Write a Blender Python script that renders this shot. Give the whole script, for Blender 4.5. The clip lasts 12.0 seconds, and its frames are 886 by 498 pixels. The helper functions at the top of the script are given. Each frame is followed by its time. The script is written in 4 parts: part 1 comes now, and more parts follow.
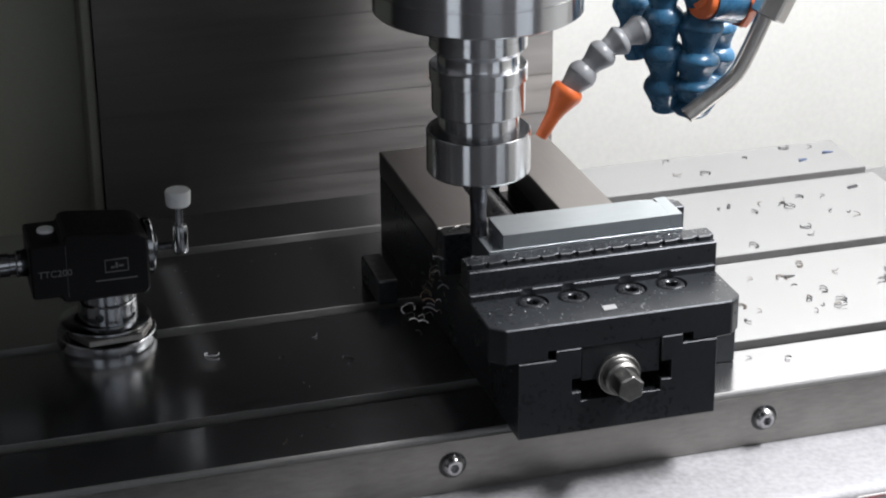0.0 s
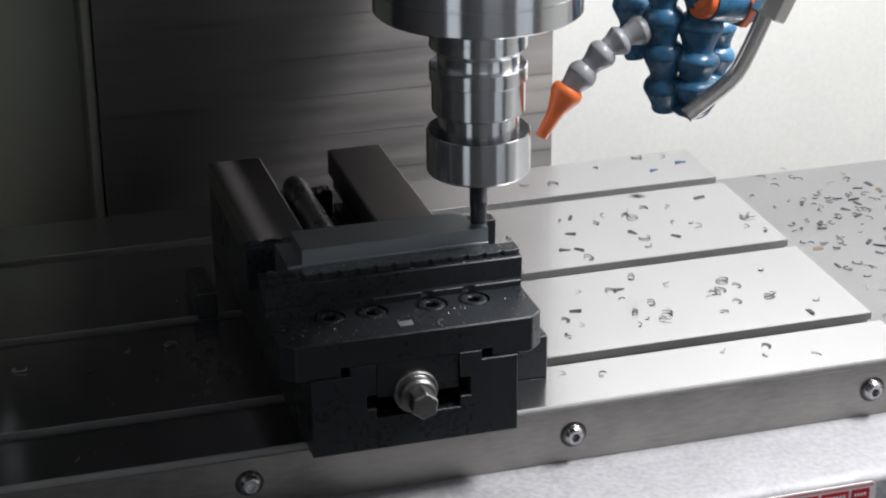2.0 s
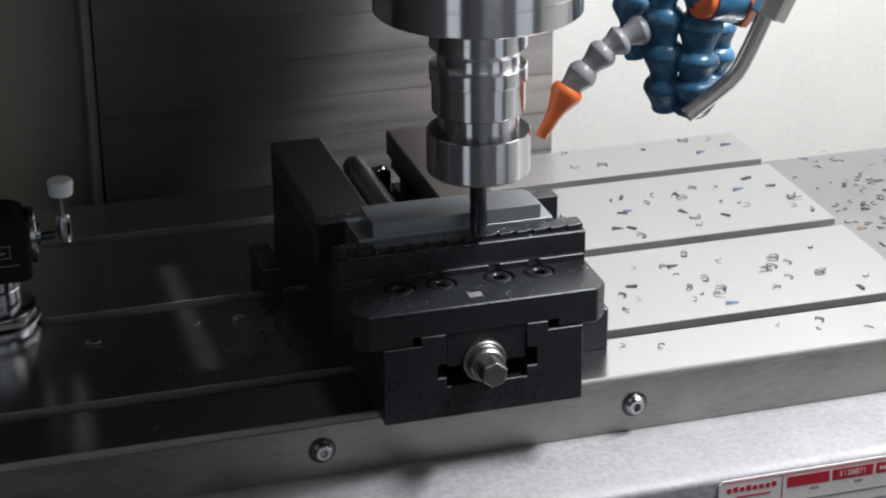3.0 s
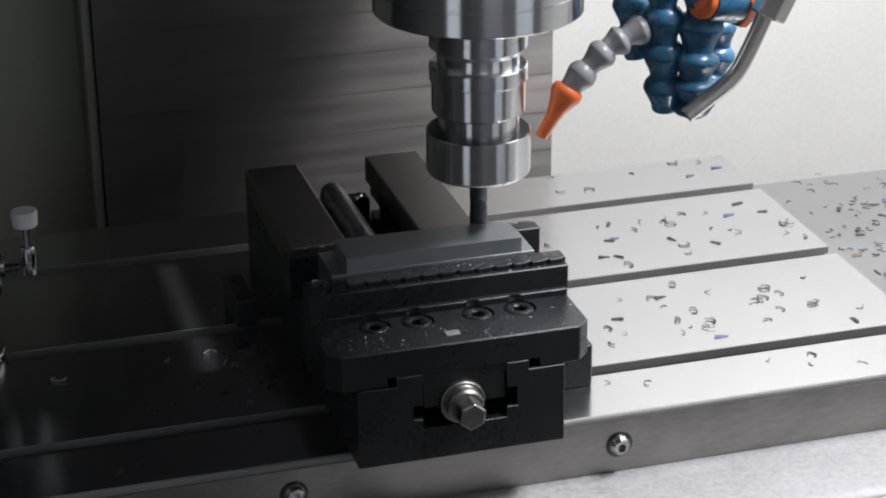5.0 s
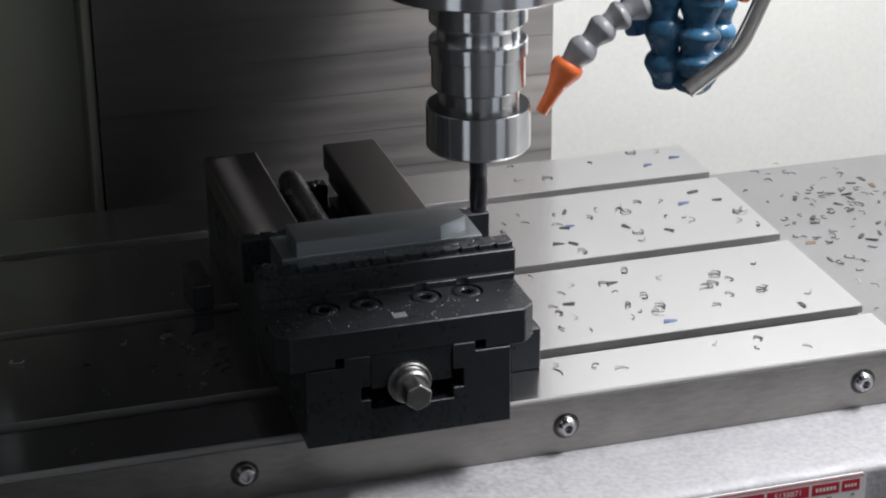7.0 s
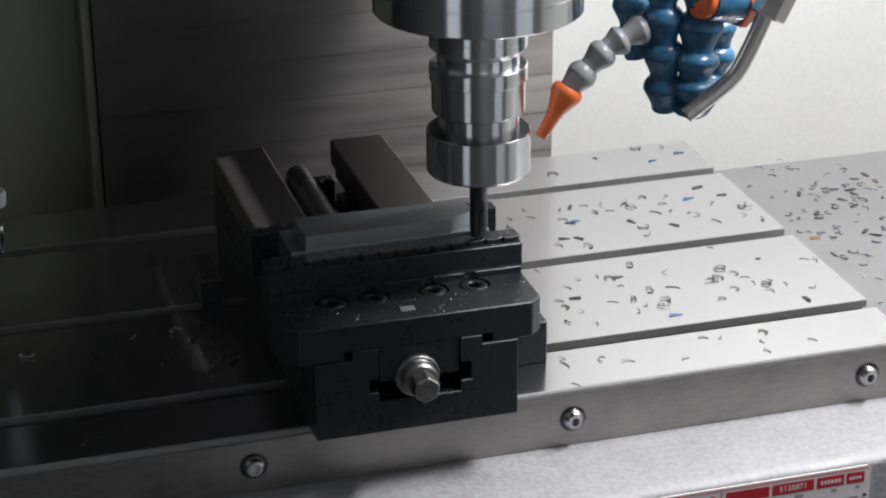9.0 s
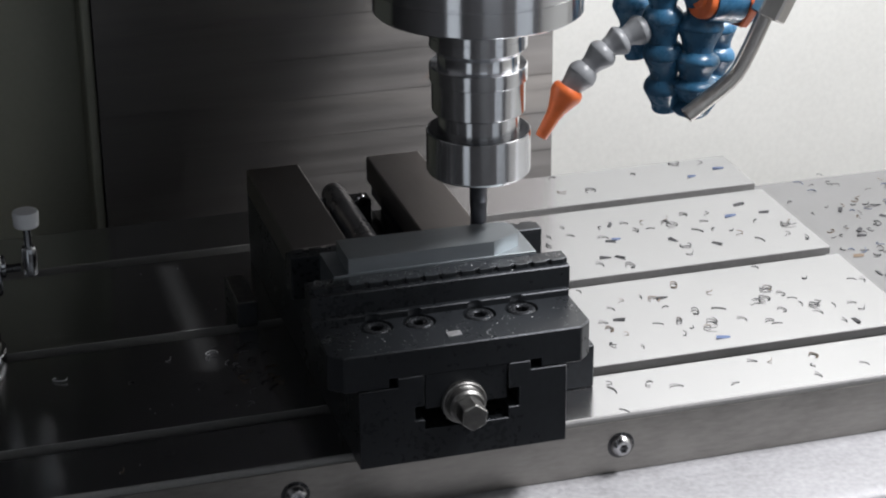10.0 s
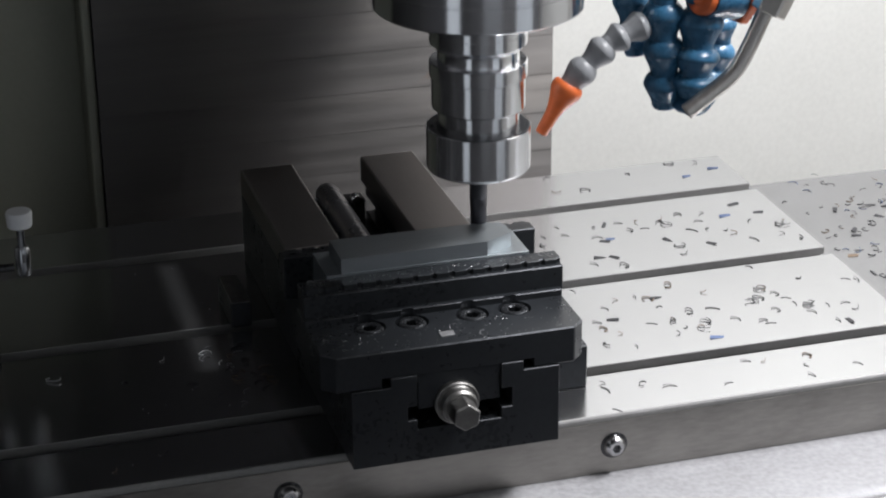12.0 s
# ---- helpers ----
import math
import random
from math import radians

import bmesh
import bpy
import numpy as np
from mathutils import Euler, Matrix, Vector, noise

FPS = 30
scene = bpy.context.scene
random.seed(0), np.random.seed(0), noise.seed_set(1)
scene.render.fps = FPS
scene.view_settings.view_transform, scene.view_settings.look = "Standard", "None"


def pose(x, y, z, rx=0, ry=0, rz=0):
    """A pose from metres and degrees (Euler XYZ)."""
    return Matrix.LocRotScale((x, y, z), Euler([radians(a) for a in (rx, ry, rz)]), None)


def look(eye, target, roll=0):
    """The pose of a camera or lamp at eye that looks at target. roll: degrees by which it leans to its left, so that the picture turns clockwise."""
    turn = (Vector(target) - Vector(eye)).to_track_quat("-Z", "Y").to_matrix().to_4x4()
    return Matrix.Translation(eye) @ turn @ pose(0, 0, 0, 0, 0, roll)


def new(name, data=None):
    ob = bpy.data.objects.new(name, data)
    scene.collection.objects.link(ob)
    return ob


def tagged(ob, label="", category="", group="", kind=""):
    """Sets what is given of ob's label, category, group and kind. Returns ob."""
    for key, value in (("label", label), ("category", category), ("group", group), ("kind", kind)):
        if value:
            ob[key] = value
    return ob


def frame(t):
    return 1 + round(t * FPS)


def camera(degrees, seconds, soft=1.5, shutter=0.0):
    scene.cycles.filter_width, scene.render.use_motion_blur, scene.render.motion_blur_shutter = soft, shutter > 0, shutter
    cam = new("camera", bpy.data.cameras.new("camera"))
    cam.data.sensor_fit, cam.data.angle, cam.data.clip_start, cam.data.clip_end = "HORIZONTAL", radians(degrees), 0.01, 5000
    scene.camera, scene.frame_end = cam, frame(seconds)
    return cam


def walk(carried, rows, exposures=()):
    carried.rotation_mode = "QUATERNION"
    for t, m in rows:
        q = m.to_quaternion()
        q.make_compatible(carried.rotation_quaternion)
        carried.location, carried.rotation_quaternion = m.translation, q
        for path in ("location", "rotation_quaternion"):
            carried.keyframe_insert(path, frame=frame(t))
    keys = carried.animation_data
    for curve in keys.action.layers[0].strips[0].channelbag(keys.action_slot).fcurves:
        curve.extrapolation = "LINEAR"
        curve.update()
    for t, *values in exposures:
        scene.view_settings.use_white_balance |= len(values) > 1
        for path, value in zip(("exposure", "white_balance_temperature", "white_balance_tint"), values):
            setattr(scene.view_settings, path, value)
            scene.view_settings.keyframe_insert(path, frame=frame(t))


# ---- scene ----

# Millimetres to metres
MM = 0.001

# ------------------------------------------------------------------ camera
cam = camera(24.0, 12.0, soft=2.05, shutter=0.3)
EYE, AIM = (-0.2779, -0.8932, 0.4719), (-0.0215, -0.0117, 0.0753)
walk(cam, [(0, look(EYE, AIM, -0.51)), (12, look(EYE, AIM, -0.51))],
     exposures=[(0, 0.22), (1, 0.30), (1.6, 0.22), (2.2, 0.12), (3.2, 0.07), (5, 0.0), (12, 0.0)])

# ------------------------------------------------------------------ light
world = bpy.data.worlds.new("workshop")
scene.world = world
world.use_nodes = True
world.node_tree.nodes["Background"].inputs["Color"].default_value = (0.89, 0.95, 1.03, 1)
world.node_tree.nodes["Background"].inputs["Strength"].default_value = 0.52


def area(name, eye, target, sx, sy, watts, colour):
    d = bpy.data.lights.new(name, "AREA")
    d.shape, d.size, d.size_y, d.energy, d.color = "RECTANGLE", sx, sy, watts, colour
    ob = new(name, d)
    ob.matrix_world = look(eye, target)
    return ob


# the machine's work light, high on the wall beside the table
LAMP, LAMP_AIM = (0.56, -0.10, 0.86), (0.16, 0.12, 0.0)
area("work_light_glow", LAMP, LAMP_AIM, 0.60, 0.10, 18.2, (0.985, 0.98, 1.01))


# added unseen strip lamp, throwing a narrow stripe of light along the table
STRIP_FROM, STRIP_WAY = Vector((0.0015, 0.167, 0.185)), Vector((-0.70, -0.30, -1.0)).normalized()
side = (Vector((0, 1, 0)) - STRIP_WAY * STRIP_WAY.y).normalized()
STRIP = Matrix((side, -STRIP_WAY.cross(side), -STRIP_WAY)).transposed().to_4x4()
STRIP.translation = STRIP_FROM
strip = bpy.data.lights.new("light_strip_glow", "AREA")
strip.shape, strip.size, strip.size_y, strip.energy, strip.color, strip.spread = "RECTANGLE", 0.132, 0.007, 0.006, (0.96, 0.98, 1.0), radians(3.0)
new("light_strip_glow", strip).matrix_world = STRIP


# ------------------------------------------------------------------ materials
def material(name, colour, metal=0.0, rough=0.5, vary=0.15, grain=400.0, bump=0.1, stretch=(1, 1, 1), stain=18.0,
             rough_vary=0.12, spec=0.5, stain_amount=0.5):
    """A surface with variation at two scales: broad stains and a fine grain."""
    m = bpy.data.materials.new(name)
    m.use_nodes = True
    nt = m.node_tree
    b = nt.nodes["Principled BSDF"]
    b.inputs["Metallic"].default_value = metal
    b.inputs["Specular IOR Level"].default_value = spec
    co = nt.nodes.new("ShaderNodeTexCoord")
    mp = nt.nodes.new("ShaderNodeMapping")
    mp.inputs["Scale"].default_value = stretch
    nt.links.new(co.outputs["Object"], mp.inputs["Vector"])
    fine = nt.nodes.new("ShaderNodeTexNoise")
    fine.inputs["Scale"].default_value, fine.inputs["Detail"].default_value = grain, 4
    nt.links.new(mp.outputs["Vector"], fine.inputs["Vector"])
    broad = nt.nodes.new("ShaderNodeTexNoise")
    broad.inputs["Scale"].default_value, broad.inputs["Detail"].default_value = stain, 5
    nt.links.new(co.outputs["Object"], broad.inputs["Vector"])
    mix = nt.nodes.new("ShaderNodeMix")
    mix.data_type = "FLOAT"
    mix.inputs[0].default_value = stain_amount
    nt.links.new(fine.outputs["Fac"], mix.inputs[2])
    nt.links.new(broad.outputs["Fac"], mix.inputs[3])
    ramp = nt.nodes.new("ShaderNodeValToRGB")
    lo, hi = 1 - vary, 1 + vary
    ramp.color_ramp.elements[0].position, ramp.color_ramp.elements[1].position = 0.3, 0.7
    ramp.color_ramp.elements[0].color = (*[min(1, c * lo) for c in colour], 1)
    ramp.color_ramp.elements[1].color = (*[min(1, c * hi) for c in colour], 1)
    nt.links.new(mix.outputs[0], ramp.inputs[0])
    nt.links.new(ramp.outputs[0], b.inputs["Base Color"])
    rr = nt.nodes.new("ShaderNodeMapRange")
    rr.inputs[1].default_value, rr.inputs[2].default_value = 0.3, 0.7
    rr.inputs[3].default_value, rr.inputs[4].default_value = max(0.03, rough - rough_vary), min(1, rough + rough_vary)
    nt.links.new(mix.outputs[0], rr.inputs[0])
    nt.links.new(rr.outputs[0], b.inputs["Roughness"])
    if bump:
        bp = nt.nodes.new("ShaderNodeBump")
        bp.inputs["Strength"].default_value, bp.inputs["Distance"].default_value = bump, 0.0004
        nt.links.new(fine.outputs["Fac"], bp.inputs["Height"])
        nt.links.new(bp.outputs[0], b.inputs["Normal"])
    return m


def brushed(m, amount=0.9):
    """Turning marks round the z axis stretch the highlights along it."""
    nt = m.node_tree
    tan = nt.nodes.new("ShaderNodeTangent")
    tan.direction_type, tan.axis = "RADIAL", "Z"
    b = nt.nodes["Principled BSDF"]
    b.inputs["Anisotropic"].default_value = amount
    b.inputs["Anisotropic Rotation"].default_value = 0.25
    nt.links.new(tan.outputs[0], b.inputs["Tangent"])


def grained(m, direction, amount):
    """Grinding or rolling marks on a flat face: light is smeared along direction, across the marks."""
    nt = m.node_tree
    way = nt.nodes.new("ShaderNodeCombineXYZ")
    for k in range(3):
        way.inputs[k].default_value = direction[k]
    b = nt.nodes["Principled BSDF"]
    b.inputs["Anisotropic"].default_value = amount
    nt.links.new(way.outputs[0], b.inputs["Tangent"])


def rust(m, scale=11.0, low=0.66, high=0.74, colour=(0.20, 0.12, 0.08), stretch=(0.6, 1, 2.2)):
    """Thin rust marks or dried smears with a shape of their own."""
    nt = m.node_tree
    b = nt.nodes["Principled BSDF"]
    old = b.inputs["Base Color"].links[0].from_socket
    co = nt.nodes.new("ShaderNodeTexCoord")
    mp = nt.nodes.new("ShaderNodeMapping")
    mp.inputs["Scale"].default_value = stretch
    n = nt.nodes.new("ShaderNodeTexNoise")
    n.inputs["Scale"].default_value, n.inputs["Detail"].default_value = scale, 6
    rr = nt.nodes.new("ShaderNodeMapRange")
    rr.inputs[1].default_value, rr.inputs[2].default_value = low, high
    mix = nt.nodes.new("ShaderNodeMix")
    mix.data_type = "RGBA"
    mix.inputs[7].default_value = (*colour, 1)
    nt.links.new(co.outputs["Object"], mp.inputs["Vector"])
    nt.links.new(mp.outputs[0], n.inputs["Vector"])
    nt.links.new(n.outputs["Fac"], rr.inputs[0])
    nt.links.new(rr.outputs[0], mix.inputs[0])
    nt.links.new(old, mix.inputs[6])
    nt.links.new(mix.outputs[2], b.inputs["Base Color"])


GROUND_STEEL = material("ground_steel", (0.52, 0.522, 0.532), 1.0, 0.212, 0.05, 500, 0.0, (0.12, 1, 1), 9, 0.012)
grained(GROUND_STEEL, (0, 1, 0), 0.35)
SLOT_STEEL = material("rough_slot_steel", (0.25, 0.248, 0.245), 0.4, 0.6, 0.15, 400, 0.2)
BOLT_STEEL = material("dark_bolt_steel", (0.05, 0.053, 0.058), 0.6, 0.30, 0.2, 300, 0.0)
FACE_STEEL = material("milled_steel", (0.33, 0.318, 0.300), 1.0, 0.39, 0.20, 500, 0.10, (0.25, 1, 1), 40, 0.10)
TRAY_STEEL = material("cast_tray", (0.33, 0.33, 0.342), 0.30, 0.64, 0.22, 330, 0.8, (1, 1, 1), 25, 0.2, stain_amount=0.3)
TRAY_PAINT = material("dull_tray_grey", (0.19, 0.19, 0.19), 0.2, 0.5, 0.15, 300, 0.1)
BLACK_OXIDE = material("black_oxide_steel", (0.026, 0.029, 0.033), 0.25, 0.29, 0.24, 350, 0.012, (1, 1, 1), 30, 0.04, spec=0.62)
# bare worn edges; the paler tone also paints their highlights
EDGE_STEEL = material("worn_highlit_edge_steel", (0.085, 0.088, 0.095), 0.9, 0.40, 0.5, 900, 0.0, (1, 1, 1), 90, 0.1)
DARK_STEEL = material("dark_hardened_steel", (0.08, 0.08, 0.084), 0.85, 0.30, 0.08, 90, 0.0)
RAIL_STEEL = material("ground_rail_steel", (0.29, 0.27, 0.258), 1.0, 0.305, 0.06, 400, 0.0, (1, 0.2, 1), 20, 0.02)
STOCK = material("milled_workpiece", (0.46, 0.50, 0.525), 0.82, 0.31, 0.07, 300, 0.0, (0.15, 1, 1), 25, 0.025)
TURNED = material("turned_steel", (0.88, 0.89, 0.91), 1.0, 0.20, 0.03, 250, 0.0, (1, 1, 12), 12, 0.012)
brushed(TURNED)
WORN_LIT = material("worn_lit_steel", (0.31, 0.305, 0.295), 1.0, 0.40, 0.35, 260, 0.3, (1, 1, 1), 160, 0.1)
BRIGHT = material("polished_steel", (0.50, 0.50, 0.51), 1.0, 0.20, 0.06, 300, 0.03)
SETTER_STEEL = material("turned_setter_steel", (0.36, 0.37, 0.385), 1.0, 0.17, 0.06, 300, 0.0)
PIPE_STEEL = material("dull_pipe_steel", (0.62, 0.60, 0.57), 1.0, 0.36, 0.12, 500, 0.06, (1, 1, 0.3), 60, 0.06)
DARK_TURNED = material("dark_turned_steel", (0.22, 0.22, 0.23), 1.0, 0.25, 0.03, 250, 0.0, (1, 1, 12), 12, 0.012)
brushed(DARK_TURNED)
CARBIDE = material("coated_carbide", (0.09, 0.09, 0.10), 0.8, 0.35, 0.2, 400, 0.05)
BLUE = material("blue_plastic", (0.034, 0.125, 0.23), 0.0, 0.30, 0.30, 300, 0.05, stain=60)
GREY = material("grey_plastic", (0.29, 0.30, 0.315), 0.0, 0.40, 0.12, 300, 0.05, stain=40)
ORANGE = material("orange_plastic", (0.80, 0.17, 0.045), 0.0, 0.38, 0.10, 300, 0.05, stain=40)
WHITE_PLASTIC = material("white_plastic", (0.80, 0.82, 0.84), 0.0, 0.4, 0.04, 300, 0.03)
BLACK_PLASTIC = material("black_anodised", (0.009, 0.009, 0.010), 0.0, 0.45, 0.25, 400, 0.03, spec=0.2)
# for unseen panels, dark so that they bounce little light
UNSEEN_DARK = material("unseen_dark_paint", (0.07, 0.07, 0.075), 0.0, 0.5, 0.1, 260, 0.1, stain=7)
# the left wall's shade is put into this darker olive grey
SHADED_OLIVE = material("shaded_olive_paint", (0.37, 0.38, 0.315), 0.0, 0.6, 0.06, 260, 0.1, stain=7)
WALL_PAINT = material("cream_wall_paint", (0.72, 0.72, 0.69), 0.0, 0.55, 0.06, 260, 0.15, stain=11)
COVER_STEEL = material("dull_cover_steel", (0.150, 0.143, 0.138), 0.95, 0.405, 0.12, 120, 0.0, (0.06, 1, 1), 9, 0.06, stain_amount=0.35)
grained(COVER_STEEL, (0, 0, 1), 0.96)
rust(COVER_STEEL, 7.0, 0.50, 0.70, (0.23, 0.215, 0.20), (0.30, 1, 2.6))
rust(COVER_STEEL, 13.0, 0.64, 0.72)
HEAD_PAINT = material("dark_casting_paint", (0.06, 0.06, 0.065), 0.0, 0.5, 0.1)
LABEL_WHITE = material("label_white", (0.80, 0.77, 0.76), 0.0, 0.35, 0.05)
LABEL_RED = material("label_red", (0.52, 0.03, 0.05), 0.0, 0.35, 0.08)
LABEL_GREY = material("label_grey", (0.30, 0.29, 0.29), 0.0, 0.4, 0.1)
MARK_GREY = material("engraved_mark", (0.22, 0.22, 0.23), 0.2, 0.5, 0.1)
CHIP_DARK = material("dark_chip", (0.05, 0.05, 0.055), 0.4, 0.5, 0.4, spec=0.3)
CHIP_BLUE = material("heat_blued_chip", (0.11, 0.15, 0.27), 0.9, 0.34, 0.4)
CHIP_BROWN = material("straw_chip", (0.21, 0.16, 0.12), 0.9, 0.34, 0.35)
CHIP_BRIGHT = material("bright_chip", (0.50, 0.50, 0.51), 0.8, 0.38, 0.2)
lamp_mat = bpy.data.materials.new("lamp_diffuser")
lamp_mat.use_nodes = True
lamp_mat.node_tree.nodes["Principled BSDF"].inputs["Emission Color"].default_value = (1, 0.98, 0.95, 1)
lamp_mat.node_tree.nodes["Principled BSDF"].inputs["Emission Strength"].default_value = 6.0


# ------------------------------------------------------------------ mesh helpers (millimetres)
def finish(name, bm, mat, smooth=None):
    bmesh.ops.recalc_face_normals(bm, faces=bm.faces)
    me = bpy.data.meshes.new(name)
    bm.to_mesh(me)
    bm.free()
    me.transform(Matrix.Scale(MM, 4))
    for mm in (mat if isinstance(mat, (list, tuple)) else (mat,)):
        me.materials.append(mm)
    if smooth is not None:
        me.polygons.foreach_set("use_smooth", [True] * len(me.polygons))
        me.set_sharp_from_angle(angle=radians(smooth))
    return me


def part(name, bm, mat, parent=None, label="", smooth=None, at=None):
    ob = new(name, finish(name, bm, mat, smooth))
    if parent is not None:
        ob.parent = parent
    if at is not None:
        ob.matrix_basis = at
    return tagged(ob, label)


def worn(ob):
    """The narrow bevelled edges of a blackened part: rubbed bare, with painted highlights."""
    ob.data.materials.append(EDGE_STEEL)
    for p in ob.data.polygons:
        ring = [ob.data.vertices[v].co for v in p.vertices]
        round_ = sum((a - b).length for a, b in zip(ring, ring[1:] + ring[:1]))
        if max(abs(c) for c in p.normal) < 0.93 and 2 * p.area / max(round_, 1e-9) < 1.0 * MM:
            p.material_index = len(ob.data.materials) - 1
    return ob


def thing(name, label, category, at=None, group="", kind=""):
    ob = new(name)
    ob.empty_display_size = 0.02
    if at is not None:
        ob.matrix_basis = at
    return tagged(ob, label, category, group, kind)


def box(x0, x1, y0, y1, z0, z1, bevel=0.0, segs=1, bm=None):
    own = bmesh.new()
    bmesh.ops.create_cube(own, size=1)
    for v in own.verts:
        v.co = Vector(((x0 + x1) / 2 + v.co.x * (x1 - x0), (y0 + y1) / 2 + v.co.y * (y1 - y0), (z0 + z1) / 2 + v.co.z * (z1 - z0)))
    if bevel:
        bmesh.ops.bevel(own, geom=own.edges[:], offset=bevel, segments=segs, profile=0.5, affect="EDGES", clamp_overlap=True)
    if bm is None:
        return own
    return merge(bm, own)


def merge(bm, other, m=None):
    if m is not None:
        bmesh.ops.transform(other, matrix=m, verts=other.verts)
    me = bpy.data.meshes.new("tmp")
    other.to_mesh(me)
    other.free()
    bm.from_mesh(me)
    bpy.data.meshes.remove(me)
    return bm


def prism(outline, a, b, axis="z", bevel=0.0):
    """A closed outline pushed from a to b along an axis."""
    bm = bmesh.new()
    put = {"z": lambda u, v, w: (u, v, w), "x": lambda u, v, w: (w, u, v), "y": lambda u, v, w: (u, w, v)}[axis]
    f0 = [bm.verts.new(put(u, v, a)) for u, v in outline]
    f1 = [bm.verts.new(put(u, v, b)) for u, v in outline]
    n = len(outline)
    bm.faces.new(f0)
    bm.faces.new(f1[::-1])
    for i in range(n):
        bm.faces.new((f0[i], f0[(i + 1) % n], f1[(i + 1) % n], f1[i]))
    if bevel:
        bmesh.ops.recalc_face_normals(bm, faces=bm.faces)
        bmesh.ops.bevel(bm, geom=bm.edges[:], offset=bevel, segments=1, affect="EDGES", clamp_overlap=True)
    return bm


def lathe(profile, segs=64, bm=None, m=None):
    """Turns a profile of (radius, height) about the z axis; ends at radius 0 close."""
    own = bmesh.new()
    rings = []
    for r, z in profile:
        if r < 1e-6:
            rings.append([own.verts.new((0, 0, z))])
        else:
            rings.append([own.verts.new((r * math.cos(2 * math.pi * i / segs), r * math.sin(2 * math.pi * i / segs), z)) for i in range(segs)])
    for a, b in zip(rings, rings[1:]):
        for i in range(segs):
            j = (i + 1) % segs
            if len(a) == 1 and len(b) == 1:
                continue
            if len(a) == 1:
                own.faces.new((a[0], b[i], b[j]))
            elif len(b) == 1:
                own.faces.new((a[i], b[0], a[j]))
            else:
                own.faces.new((a[i], b[i], b[j], a[j]))
    if m is not None:
        bmesh.ops.transform(own, matrix=m, verts=own.verts)
    return own if bm is None else merge(bm, own)


def aim(p, q):
    """The pose at p whose z axis points at q."""
    return Matrix.Translation(p) @ (Vector(q) - Vector(p)).to_track_quat("Z", "Y").to_matrix().to_4x4()


def carve(ob, cutters):
    """Takes the cutters' shapes out of a mesh object."""
    made = []
    for bm in cutters:
        c = new("cutter", finish("cutter", bm, BLACK_OXIDE))
        made.append(c)
        mod = ob.modifiers.new("cut", "BOOLEAN")
        mod.operation, mod.solver, mod.object = "DIFFERENCE", "EXACT", c
    bpy.context.view_layer.update()
    me = bpy.data.meshes.new_from_object(ob.evaluated_get(bpy.context.evaluated_depsgraph_get()))
    ob.modifiers.clear()
    ob.data = me
    for c in made:
        bpy.data.objects.remove(c)
    return ob


def words(text, size, m, mat, parent, name="lettering"):
    """Flat raised lettering with the built-in font."""
    cu = bpy.data.curves.new(name, "FONT")
    cu.body, cu.size, cu.extrude, cu.align_x, cu.align_y = text, size * MM, 0.00008, "CENTER", "CENTER"
    tmp = new(name, cu)
    bpy.context.view_layer.update()
    me = bpy.data.meshes.new_from_object(tmp.evaluated_get(bpy.context.evaluated_depsgraph_get()))
    bpy.data.objects.remove(tmp)
    me.materials.clear()
    me.materials.append(mat)
    ob = new(name, me)
    ob.parent, ob.matrix_basis = parent, m
    return ob


def at_mm(x, y, z, rx=0, ry=0, rz=0):
    return pose(x * MM, y * MM, z * MM, rx, ry, rz)


FLYERS = []  # chips thrown off by the cutter: where from, when, where to, turn
RIDES = []   # things that ride on the table, with their resting pose
LIFTS = []   # things that ride on the spindle head


